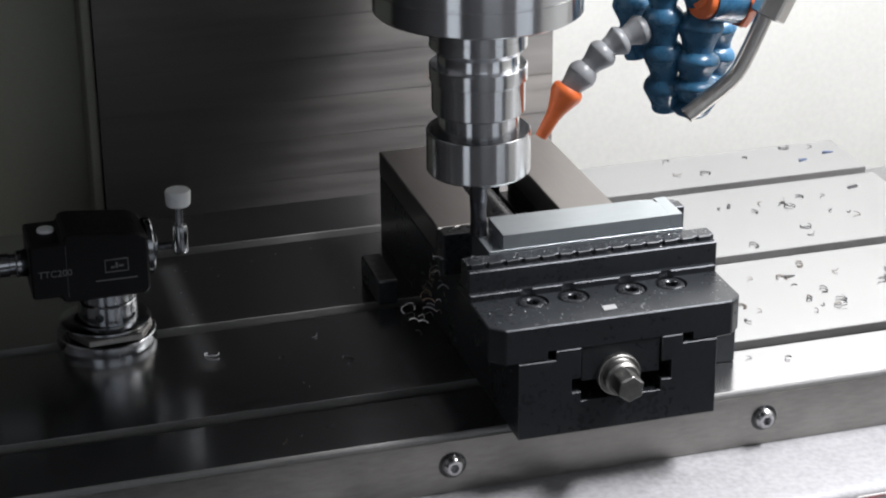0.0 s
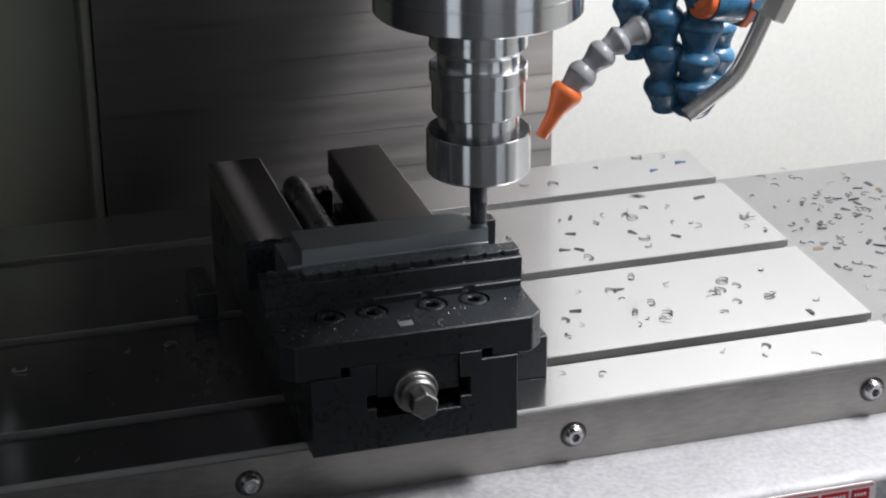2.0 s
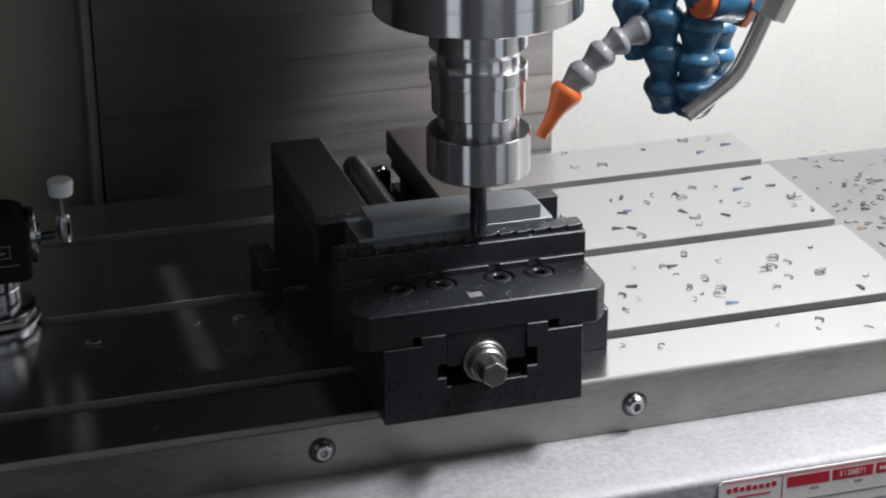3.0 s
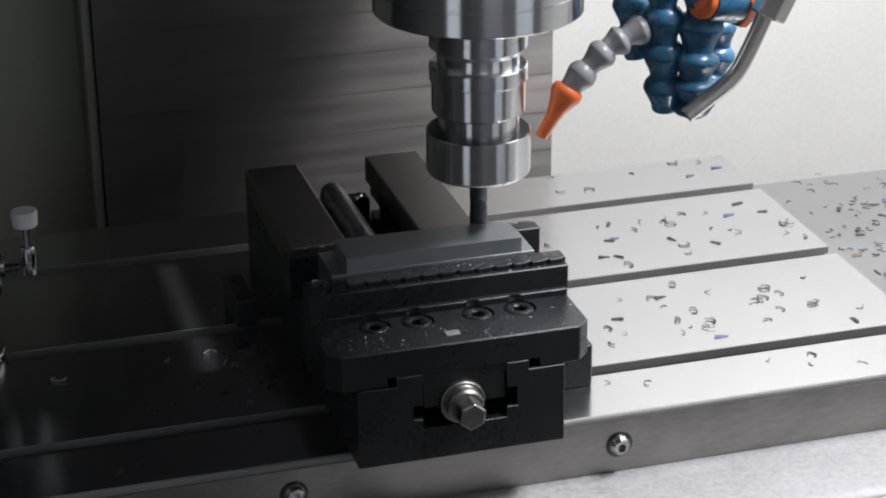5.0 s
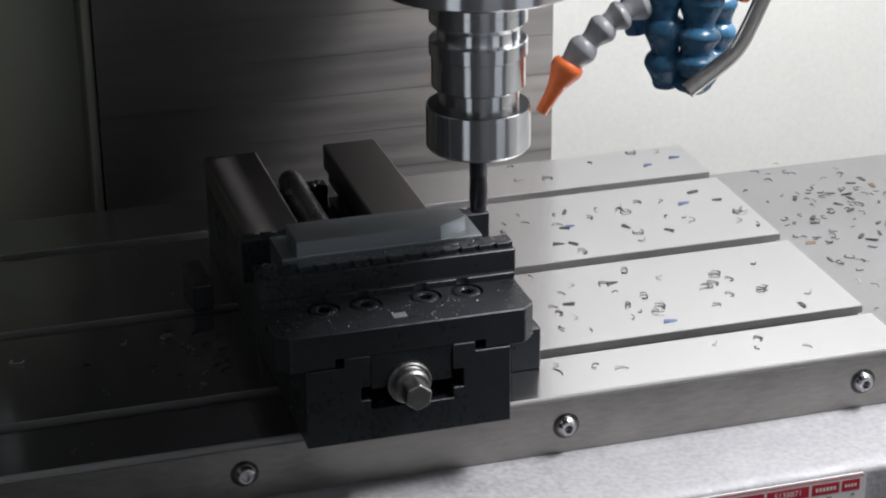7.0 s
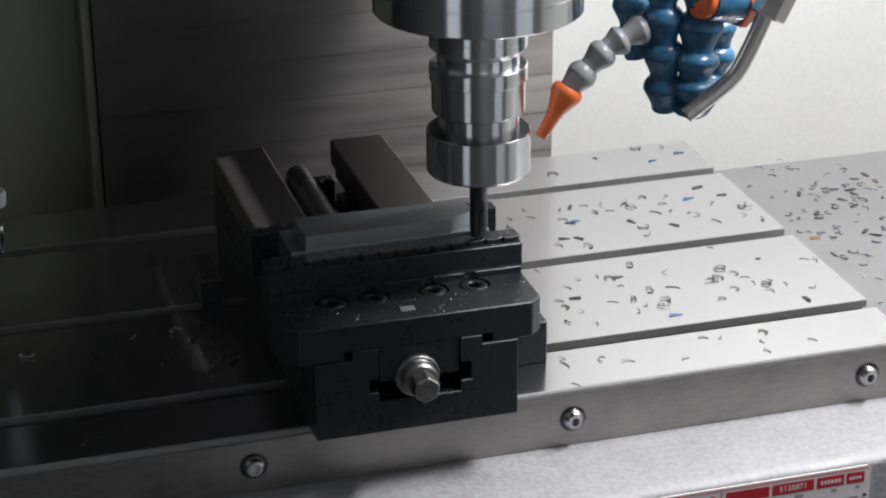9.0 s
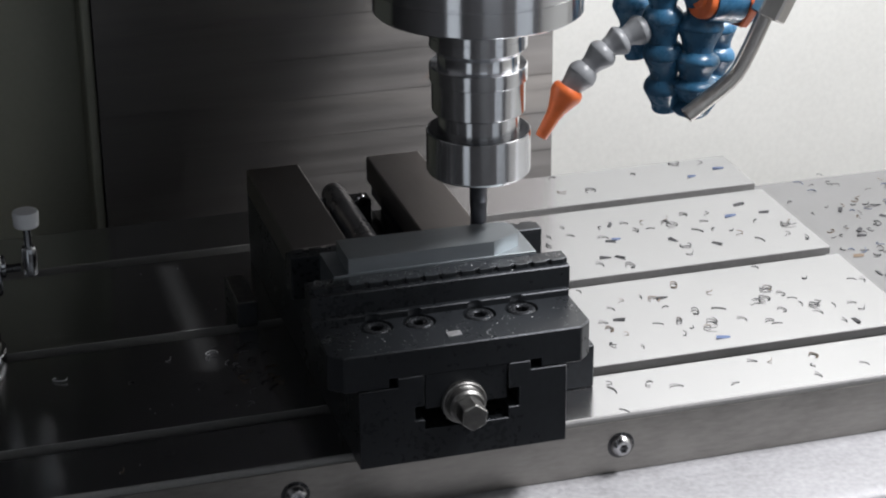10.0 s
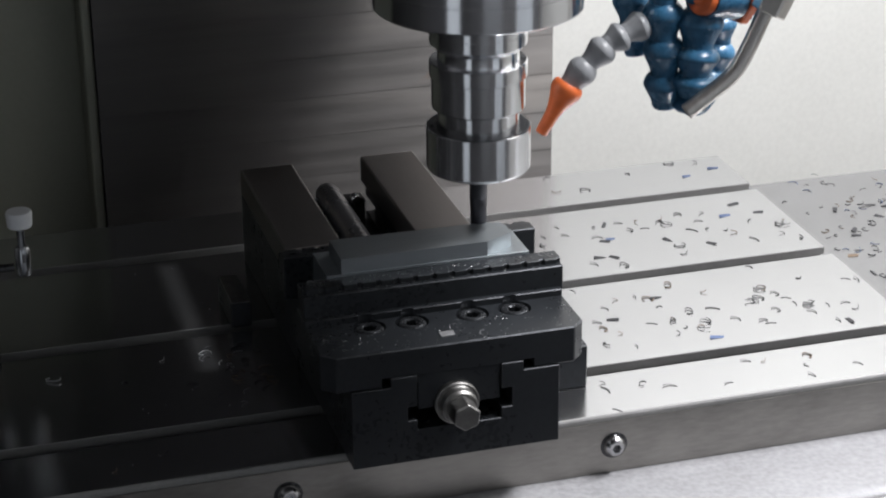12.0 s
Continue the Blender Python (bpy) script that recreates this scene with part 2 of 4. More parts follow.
# ------------------------------------------------------------------ enclosure
def enclosure():
    def wall(name, x0, x1, y0, y1, z0, z1, label, mat=WALL_PAINT, bevel=0):
        ob = part(name, box(x0, x1, y0, y1, z0, z1, bevel), mat)
        return tagged(ob, label, "wall", kind="structure")
    wall("wall_back_right", 186, 750, 430, 460, -500, 1000, "cream painted sheet metal wall behind the milling table")
    wall("wall_back_left", -750, -141.2, 430, 460, -500, 1000, "painted sheet metal wall behind the table, shaded to olive grey", SHADED_OLIVE)
    wall("wall_back_middle", -141.2, 186, 445, 460, -500, 1000, "cream painted wall behind the column cover")
    wall("wall_right", 720, 750, -560, 430, -500, 1000, "cream painted side wall of the machine enclosure")
    # side wall and roof are unseen, kept dark against bounced light
    wall("wall_left", -750, -720, -560, 430, -500, 1000, "unseen side wall of the machine enclosure, dark grey against bounced light", UNSEEN_DARK)
    tagged(part("ceiling", box(-750, 750, -590, 460, 1000, 1030), UNSEEN_DARK), "unseen roof of the machine enclosure, dark grey against bounced light", "ceiling", kind="structure")
    tagged(part("floor", box(-930, 930, -1500, 460, -530, -500), HEAD_PAINT), "dark chip pan floor under the milling table", "floor", kind="structure")
    # unseen front panels added to cut the light; their gaps shape reflections
    wall("wall_front_left", -405, -268, -590, -560, -500, 1000, "dark grey front panel added unseen to block light", UNSEEN_DARK)
    wall("wall_front_corner", -750, -690, -590, -560, -500, 1000, "dark grey corner panel added unseen to block light", UNSEEN_DARK)
    wall("wall_front_low", -690, -405, -590, -560, -500, -250, "dark grey panel added unseen under a gap that lets light in", UNSEEN_DARK)
    wall("wall_front_high", -690, -405, -590, -560, 440, 1000, "dark grey panel added unseen above a gap that lets light in", UNSEEN_DARK)
    wall("wall_front_right", 520, 750, -590, -560, -500, 1000, "dark grey front panel added unseen to block light", UNSEEN_DARK)
    wall("wall_front_top", -268, 520, -590, -560, 440, 1000, "dark grey front panel added unseen above the wide light gap", UNSEEN_DARK)
    wall("wall_front_bottom", -268, 230, -590, -560, -500, 110, "dark grey sill added unseen to block light from below", UNSEEN_DARK)
    wall("wall_front_sill", 230, 520, -590, -560, -500, -120, "dark grey low sill added unseen under a light gap", UNSEEN_DARK)
    # added panel that breaks the holder's reflections into streaks
    wall("wall_front_middle", 70, 230, -592, -562, 110, 440, "dark grey panel added unseen to band the spindle's reflections", UNSEEN_DARK)
    # unseen wall before the machine, added to block light from the left
    wall("wall_workshop", -335, -310, -1500, -590.5, -500, 1300, "dark grey wall added unseen before the machine to block light", UNSEEN_DARK)
    # frame strip beside the cover
    tagged(part("trim", box(-141, -134.5, 404, 445, -500, 1000, 1.2), SHADED_OLIVE), "narrow dull metal strip beside the column cover", "trim", kind="structure")
    # sliding column cover of overlapping steel plates
    cover = thing("column_cover", "dull grey telescopic steel plate cover on the machine column", "way cover", kind="structure")
    z = -268.0
    while z < 330:
        # each plate leans out at its foot over the one below
        o = [(399.82, z), (399.75, z + 0.2), (399.74, z + 1.0), (399.75, z + 4.0), (399.82, z + 12), (400.0, z + 28.4), (412, z + 28.4), (412, z)]
        part("cover_plate", prism(o, -134, 178, axis="x"), COVER_STEEL, cover, "", 40)
        z += 28.0


def spindle_head_casting():
    # out of view; its blocks are sized to shade the table and cover
    head = thing("headstock", "unseen dark painted casting that carries the milling spindle, shaped to cast shade", "headstock")
    part("body", box(-330, 118, 130, 394, 208, 520, 8, 2), HEAD_PAINT, head)
    part("slide_block", box(-330, 70, 240, 394, 158, 215, 4, 2), HEAD_PAINT, head)
    part("nose_bracket", prism([(128, 262), (-80, 264), (-260, 302), (-260, 520), (128, 520)], -150, 110, axis="x", bevel=4), HEAD_PAINT, head)
    LIFTS.append((head, Matrix()))


def work_light():
    lamp = thing("work_light", "long white machine work light on the enclosure wall", "lamp", look(LAMP, LAMP_AIM))
    part("housing", box(-312, 312, -60, 60, 12, 40, 4, 2), HEAD_PAINT, lamp)
    part("bracket", box(-30, 30, -20, 20, 40, 150, 2), HEAD_PAINT, lamp)
    part("diffuser", box(-300, 300, -50, 50, 4, 11, 1), lamp_mat, lamp, "glowing white diffuser")


# unseen helper lamp, there only for the table's stripe of light
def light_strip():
    lamp = thing("light_strip", "slim aluminium strip lamp added unseen under the machine head", "lamp", STRIP)
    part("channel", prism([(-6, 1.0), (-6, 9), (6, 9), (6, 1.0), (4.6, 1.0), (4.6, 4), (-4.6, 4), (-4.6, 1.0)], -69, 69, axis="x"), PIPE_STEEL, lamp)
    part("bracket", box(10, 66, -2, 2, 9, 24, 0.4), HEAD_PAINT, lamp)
    part("diffuser", box(-66, 66, -3.6, 3.6, 2.0, 3.6), WHITE_PLASTIC, lamp, "clear narrow-beam lens of the added lamp")


enclosure()
spindle_head_casting()
work_light()
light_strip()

# ------------------------------------------------------------------ milling table
SLOTS = (-15.3, 88.3, 192.0)
TABLE_X = (-470.0, 235.5)
FRONT, BACK = -62.0, 247.0
TRAY_Z = -31.0


def screw_mesh(bm, r, h, socket):
    """A button head screw with a hexagon socket, head up."""
    prof = [(0, h * 0.12), (socket * 0.98, h * 0.12), (socket, h * 0.97), (socket * 1.3, h), (r * 0.62, h), (r * 0.88, h * 0.72), (r, h * 0.25), (r, 0), (0, 0)]
    lathe(prof, 24, bm)
    return hexed(bm, socket)


def hexed(bm, socket):
    """Turns the innermost rings into a hexagon."""
    for v in bm.verts:
        d = math.hypot(v.co.x, v.co.y)
        if 0.01 < d <= socket * 1.001:
            a = (math.degrees(math.atan2(v.co.y, v.co.x)) + 360) % 60 - 30
            k = math.cos(radians(30)) / math.cos(radians(a)) * 1.06
            v.co.x, v.co.y = v.co.x * k, v.co.y * k
    return bm


def milling_table():
    table = thing("milling_table", "ground steel milling table with three T-slots and a tray", "milling table")
    # cross-section: front edge, top with T-slots, back edge
    o = [(FRONT, TRAY_Z - 4), (FRONT, -2.4), (FRONT + 0.25, -1.2), (FRONT + 0.9, -0.3), (FRONT + 1.6, 0.0)]
    for s in SLOTS:
        o += [(s - 5.2, 0), (s - 5.0, -0.3), (s - 5.0, -11), (s - 9, -11), (s - 9, -19), (s + 9, -19), (s + 9, -4.3), (s + 5.0, -4.3), (s + 5.0, -0.3), (s + 5.2, 0)]
    o += [(BACK - 1, 0), (BACK, -1), (BACK, TRAY_Z - 4)]
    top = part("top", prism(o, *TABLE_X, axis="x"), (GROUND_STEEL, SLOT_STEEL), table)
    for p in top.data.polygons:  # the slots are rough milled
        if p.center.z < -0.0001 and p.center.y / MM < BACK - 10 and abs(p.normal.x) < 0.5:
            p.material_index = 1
    # front facing strip, a separate dull milled face
    part("front_strip", box(TABLE_X[0], TABLE_X[1] + 0.3, FRONT - 0.8, FRONT - 0.05, TRAY_Z + 0.4, -3.4), FACE_STEEL, table)
    # tray with a rounded front lip
    t = [(-111, TRAY_Z), (-115, TRAY_Z - 0.7), (-117.6, TRAY_Z - 2.0), (-118.7, TRAY_Z - 3.4), (-119, TRAY_Z - 4.8), (-119, TRAY_Z - 62), (262, TRAY_Z - 62),
         (262, TRAY_Z)]
    part("tray", prism(t, -520, 440, axis="x"), TRAY_STEEL, table, "pale sparkling cast tray round the table", 40)
    part("tray_floor", box(TABLE_X[1] + 0.5, 438, -58, 261.5, TRAY_Z + 0.4, TRAY_Z + 1.2), TRAY_PAINT, table, "dull grey tray floor")
    # screws along the front
    for k in range(-2, 2):
        part("screw_seat", lathe([(0, 0.12), (6.7, 0.12), (6.9, 0), (0, 0)], 28), DARK_STEEL, table, "dark ring behind the screw", 35, at_mm(49.0 + 161.2 * k, FRONT - 0.8, -16.2, 90))
        b = bmesh.new()
        screw_mesh(b, 5.6, 4.2, 2.2)
        part("button_head_screw", b, BRIGHT, table, "bright button head screw", 35, at_mm(49.0 + 161.2 * k, FRONT - 0.8, -16.2, 90))
    # nameplate on the tray's front
    plate = part("nameplate", prism([(72.5, -68), (74.5, -70), (184, -70), (186, -68), (186, -37.5), (184, -35.5), (74.5, -35.5), (72.5, -37.5)], -119.7, -119.0, axis="y"),
                 LABEL_WHITE, table, "white and red printed nameplate", None, at_mm(-1.0, 0, 1.2))

    def bar(x0, x1, z0, z1, mat, d=0.15):
        part("printed_bar", box(x0, x1, -119.7 - d, -119.68, z0, z1), mat, plate)
    z0, z1 = -44.5, -38.5
    for a, b in ((108.8, 131.6), (133.2, 155.4), (157, 171.6), (173, 182.6)):
        bar(a, b, z0, z1, LABEL_RED)
        bar(a + (b - a) * 0.55, a + (b - a) * 0.75, z0 - 3, z0 - 1.6, LABEL_GREY)
    for k in range(8):
        bar(76.8 + k * 3.4, 79.2 + k * 3.4, -42.4, -39.4 if k in (1, 3, 7) else -40.0, LABEL_RED)
    bar(82, 100, -45.8, -44.9, LABEL_RED)
    bar(106.0, 106.4, -66, -36.5, LABEL_RED)
    bar(74, 185, -36.9, -36.6, LABEL_RED)
    for k in range(6):
        bar(159 + k * 1.9, 160.3 + k * 1.9, -42.6, -40.6, LABEL_WHITE, 0.25)
    for k in range(4):
        bar(174.6 + k * 1.7, 175.7 + k * 1.7, -42.4, -40.8, LABEL_WHITE, 0.25)
    for zz in (-52, -58, -63):
        bar(76, 104, zz - 1, zz, LABEL_GREY)
        bar(110, 180, zz - 1, zz, LABEL_GREY)
    words("5138871", 4.3, at_mm(144.3, -119.9, -41.5, 90), LABEL_WHITE, plate)
    for x in (75, 183.5):
        part("rivet", lathe([(0, 0.5), (0.8, 0.4), (1.0, 0), (0, 0)], 10), DARK_STEEL, plate, at=at_mm(x, -119.7, -52, 90))
    RIDES.append((table, Matrix()))


milling_table()


def machine_bed():
    bed = thing("machine_bed", "grey cast iron bed that carries the milling table", "machine bed")
    part("saddle", box(-230, 260, -70, 210, -180, -93.2, 4, 2), HEAD_PAINT, bed)
    part("column_foot", box(-260, 290, -40, 400, -500, -180, 6, 2), HEAD_PAINT, bed)


machine_bed()


# ------------------------------------------------------------------ vise
def serrated_jaw(vise, y0, y1, z0, side, label):
    """A stepped jaw plate; small gripping teeth stand out from its upper step. side: -1 or 1, the way its outer face looks."""
    jaw = part("jaw", box(-96.5, 30.0, y0, y1, z0, 71.6, 0.5), BLACK_OXIDE, vise, label)
    inner, outer = (y1 - 8.6, y1) if side < 0 else (y0, y0 + 8.6)
    part("upper_step", box(-96.5, 30.0, inner, outer, 70.5, 74.0, 0.35), BLACK_OXIDE, jaw)
    n = 14
    step = 125.0 / n
    edge = inner if side < 0 else outer
    tooth = finish("tooth", prism([(-step / 2 + 1.3, -1.5), (step / 2 - 1.3, -1.5), (step / 2 - 0.7, 1.2), (-step / 2 + 0.7, 1.2)], -2.8, 0.1, bevel=0.3), BLACK_OXIDE)
    for i in range(n):
        ob = new("tooth", tooth)
        ob.parent = jaw
        ob.matrix_basis = at_mm(-95.8 + (i + 0.5) * step, edge, 74.0, 0, 0, 0 if side < 0 else 180)
    return jaw


def bench_vise():
    vise = thing("machine_vise", "black steel precision machine vise clamped on the table", "vise")
    X0, X1 = -84.2, 15.2
    # channel body seen from the front, with its stepped T opening
    o = [(X0, 0), (X1, 0), (X1, 39.4), (3.1, 39.4), (-2.4, 39.4), (-2.4, 44.0), (-13.0, 44.0), (-13.0, 31.2), (-7.8, 31.2), (-7.8, 21.6), (-13.0, 21.6),
         (-13.0, 16.2), (-53.4, 16.2), (-53.4, 21.2), (-58.0, 21.2), (-58.0, 28.2), (-53.4, 28.2), (-53.4, 44.0), (-65.8, 44.0), (-65.8, 39.4), (-69.8, 39.4), (X0, 39.4)]
    part("base", prism(o, -77.6, 174, axis="y", bevel=0.35), BLACK_OXIDE, vise)
    # tongue of the moving jaw inside the channel
    part("tongue", prism([(-52.8, 26.0), (-13.6, 26.0), (-13.6, 43.8), (-52.8, 43.8)], -76.4, -10, axis="y", bevel=0.3), BLACK_OXIDE, vise)
    # moving jaw body with chamfered corners
    c = [(-97, -70.5), (-90.5, -77), (22.5, -77), (28.5, -71), (28.5, -24), (-97, -24)]
    body = part("moving_jaw_body", prism(c, 39.6, 57.6, bevel=0.6), BLACK_OXIDE, vise)
    rim = part("lip", box(-97, 28.5, -42.5, -26, 57.0, 60.9, 0.4), BLACK_OXIDE, vise)
    holes = [-68.4, -47.8, -18.6, 2.1]
    notch = [box(-69.8, -65.8, -80, -60, 36, 44.4), box(-2.4, 3.1, -80, -60, 36, 44.4), box(-65.9, -53.3, -80, -70, 36, 44.2), box(-13.1, -2.3, -80, -70, 36, 44.2),
             box(-53.4, -13.0, -80, -76.2, 36, 44.0)]
    carve(body, [lathe([(0, 50), (7.9, 50), (7.9, 64), (0, 64)], 40, None, Matrix.Translation((x, -49.6, 0))) for x in holes] + notch)
    carve(rim, [lathe([(0, 50), (7.9, 50), (7.9, 64), (0, 64)], 40, None, Matrix.Translation((x, -49.6, 0))) for x in holes])
    for x in holes:
        b = hexed(lathe([(0, 0.9), (3.1, 0.9), (3.2, 5.7), (3.7, 6.3), (4.1, 6.45), (5.7, 6.45), (6.4, 6.1), (6.8, 5.4), (6.9, 4.4), (6.9, 0), (0, 0)], 36), 3.2)
        part("socket_bolt", b, BOLT_STEEL, vise, "dark socket head bolt", 18, at_mm(x, -49.6, 51.2))
    serrated_jaw(vise, -39.2, -26.2, 58.5, -1, "black serrated moving jaw plate")
    serrated_jaw(vise, 2.6, 16.5, 52.0, 1, "black serrated fixed jaw plate")
    for ob in [c for c in vise.children_recursive if c.name.split(".")[0] in ("base", "moving_jaw_body", "lip", "jaw", "upper_step")]:
        worn(ob)
    part("fixed_jaw_body", box(X0, X1, 4, 56.5, 39.6, 50, 0.8), BLACK_OXIDE, vise)
    # two rails of the rear body, joined by a plate at their end
    part("rail", box(X0, -54.5, 57, 175, 39.6, 54.5, 0.8), RAIL_STEEL, vise, "ground grey steel rail")
    part("rail", box(-15.5, X1, 57, 175, 39.6, 54.5, 0.8), RAIL_STEEL, vise, "ground grey steel rail")
    part("end_plate", box(-54.4, -15.6, 164, 174.5, 16.4, 33, 0.6), BLACK_OXIDE, vise)
    # lead screw in the channel and its hexagon drive at the front
    part("lead_screw", lathe([(0, 0), (7.2, 0), (7.2, 98), (6.4, 103), (4, 106), (0, 106.5)], 32), DARK_STEEL, vise, "", 35, at_mm(-38.5, 58, 40, -90))
    part("screw_nut", lathe([(0, 0), (2.4, 0), (3.2, 0.8), (3.2, 5), (2.2, 6), (0, 6)], 16), BRIGHT, vise, "small bright nut", 35, at_mm(-24, 150, 38, -90))
    shaft = bmesh.new()
    lathe([(0, 0), (10.4, 0), (10.6, 0.6), (10.6, 4.6), (10.0, 5.2), (9.0, 5.2), (8.6, 5.8), (8.6, 9.4), (7.6, 10.6), (0, 10.6)], 36, shaft)
    drive = part("screw_collar", shaft, WORN_LIT, vise, "worn bright screw collar", 35, at_mm(-34.8, -74.5, 27.9, 90))
    hexo = [(6.7 * math.cos(radians(60 * i + 22)), 6.7 * math.sin(radians(60 * i + 22))) for i in range(6)]
    part("hex_drive", prism(hexo, 9.6, 20.5, bevel=0.5), WORN_LIT, drive, "worn steel hexagon drive end", None)
    RIDES.append((vise, Matrix()))


def hold_down_clamp(x, y, w, l, h, label):
    clamp = thing("hold_down_clamp", label, "clamp", at_mm(x, y, 0), group="vise clamps")
    part("block", box(-w / 2, w / 2, -l / 2, l / 2, 0, h, 0.7), BLACK_OXIDE, clamp)
    # the low clamp's pad is paler, with the light on it painted in
    part("pad", box(-w / 2 + 0.6, w / 2 - 0.6, -l / 2 + 0.6, l / 2 - 0.6, h - 0.3, h + 0.5, 0.2), WORN_LIT if h < 20 else BLACK_OXIDE, clamp)
    RIDES.append((clamp, clamp.matrix_basis.copy()))


bench_vise()
hold_down_clamp(38.5, -11.5, 16, 38, 23, "black steel clamp block beside the vise base")
hold_down_clamp(-103, 106, 11, 37, 14, "black steel clamp block at the vise's shaded side")


# ------------------------------------------------------------------ workpiece
PART_TOP, LEDGE = 82.6, 75.2
SLIVERS = []


def workpiece():
    w = thing("workpiece", "grey milled steel bar with a raised step held in the vise", "workpiece")
    part("clamped_foot", box(-82.3, 17.2, -26.1, 2.5, 61, LEDGE, 0.1), STOCK, w)
    o = [(-75, -25.6), (-3.6, -25.6), (10.9, -17.8), (10.9, -8.5), (8.5, -4.4), (2.5, -2.6), (-75, -1.6)]
    part("raised_step", prism(o, LEDGE - 0.2, PART_TOP), STOCK, w)
    RIDES.append((w, Matrix()))
    # the end and the corner that are cut away during the shot come off in small pieces, which drop behind the vise
    def piece(outline, when, k):
        mid = sum((Vector(p) for p in outline), Vector((0, 0))) / len(outline)
        ob = new("metal_offcut", finish("metal_offcut", prism([(p[0] - mid.x, p[1] - mid.y) for p in outline], 0, PART_TOP - LEDGE), STOCK))
        tagged(ob, "small piece of grey steel cut from the bar's end", "metal chip", "milling chips")
        SLIVERS.append((ob, (mid.x, mid.y, LEDGE), when, (23, 24 + 8 * k, 0)))
    for k in range(4):
        y0, y1 = -2.4 - 5.8 * k, -8.2 - 5.8 * k
        piece([(10.95, y1), (17.0, y1), (17.0, y0), (10.95, y0)], 1.76 + 0.11 * k, k)
    a, b, c = Vector((-3.5, -25.6)), Vector((10.9, -25.6)), Vector((10.9, -17.85))
    edge = [c + (a - c) * k / 3 for k in range(4)]
    for k, when in enumerate((6.12, 6.22, 6.32)):
        piece([tuple(edge[k]), tuple(edge[k + 1]), tuple(b)], when, k + 5)


workpiece()


# ------------------------------------------------------------------ tool setter
def tool_setter():
    s = thing("tool_setter", "black touch tool setter with a white disc on a round base", "tool setter", at_mm(-253.7, 92, 0))
    part("base_ring", lathe([(0, 0), (25.6, 0), (25.8, 0.5), (25.8, 5.2), (25.2, 5.8), (0, 5.8)], 48), SETTER_STEEL, s, "bright steel base ring", 35)
    part("middle_plate", prism([(-12, -24.5), (16, -22.5), (23, -8), (22, 6), (15, 17), (-8, 20), (-20, 10), (-20, -10)], 7.0, 10.8, bevel=0.5), FACE_STEEL, s, "flat dull steel clamp plate")
    part("spacer", lathe([(0, 5.8), (19, 5.8), (19, 7.0), (0, 7.0)], 40), DARK_STEEL, s, "", 35)
    part("upper_ring", lathe([(16, 10.8), (23.0, 10.8), (23.6, 11.2), (23.6, 12.4), (23.0, 12.8), (16, 12.8)], 48), SETTER_STEEL, s, "bright steel ring", 35)
    part("pedestal", lathe([(0, 10.8), (16.0, 10.8), (15.4, 11.6), (15.4, 23), (14.8, 23.8), (14.0, 24), (14.0, 24.6), (15.0, 24.8), (15.0, 30), (0, 30)], 40), SETTER_STEEL, s, "bright turned pedestal", 35, at_mm(1.5, 0, 0))
    # a dark disc stands for the shade in a screw hole
    part("grub_screw", lathe([(0, 0), (2.2, 0), (2.2, 1.0), (1.4, 1.2), (1.2, 0.5), (0, 0.5)], 16), BLACK_OXIDE, s, "dark disc for a shaded screw hole", 35, at_mm(-4.2, -13.8, 18, 90, 0, -22))
    body = part("body", prism([(-37, 33), (-23, 33), (-21, 29.5), (20, 29.5), (22.6, 32), (22.6, 61), (17, 64), (-15, 67.2), (-19, 66.4), (-20, 62.5), (-37, 62.5)], -16, 17, axis="y", bevel=1.2), BLACK_PLASTIC, s, "black anodised body")
    words("TTC200", 5.0, at_mm(-25, -16.4, 46.5, 90), MARK_GREY, body)
    for x0, x1, z0, z1 in ((0, 12, 50.5, 50.9), (0, 12, 43.9, 44.3), (0, 0.4, 43.9, 50.9), (11.6, 12, 43.9, 50.9), (3, 5, 46, 47), (5.5, 6.5, 46, 49), (7, 9.5, 46.5, 47.5), (-5, 16, 39.6, 40.1)):
        part("printed_bar", box(x0, x1, -16.3, -15.9, z0, z1), MARK_GREY, body)
    part("seam", box(-19.2, -18.8, -16.25, -15.9, 33, 61), DARK_STEEL, body)
    part("cap_button", lathe([(0, 1.6), (4.0, 1.6), (4.4, 1.0), (4.4, 0), (0, 0)], 24), WHITE_PLASTIC, s, "white cap", 35, at_mm(-26.5, 3, 62.4))
    part("flange", lathe([(0, 0), (13.5, 0), (15.0, 0.8), (15.0, 3.4), (14.2, 4.2), (6, 4.2), (6, 6.5), (4.5, 7.2), (0, 7.2)], 40), SETTER_STEEL, s, "bright round flange", 35, at_mm(22.5, 3, 48.5, 0, 90))
    part("spindle", lathe([(0, 0), (2.2, 0), (2.2, 9), (0, 9)], 16), DARK_STEEL, s, "", 35, at_mm(28, 2, 47, 0, 90))
    part("cable_gland", lathe([(0, 0), (6.8, 0), (7.2, 0.6), (7.2, 5.4), (6.6, 6), (5.4, 6.2), (5.4, 9), (6.2, 9.4), (6.2, 22), (0, 22)], 24), SETTER_STEEL, s, "bright cable gland", 35, at_mm(-37, 2, 47, 0, -90))
    part("cross_block", lathe([(0, 43.5), (3.6, 43.5), (3.9, 44.1), (3.9, 57.6), (3.2, 58.6), (0, 58.6)], 24), SETTER_STEEL, s, "bright stylus block", 35, at_mm(41.5, 0, 0))
    part("stem", lathe([(0, 58), (2.0, 58), (2.0, 70.5), (0, 70.5)], 16), SETTER_STEEL, s, "", 35, at_mm(41.5, 0, 0))
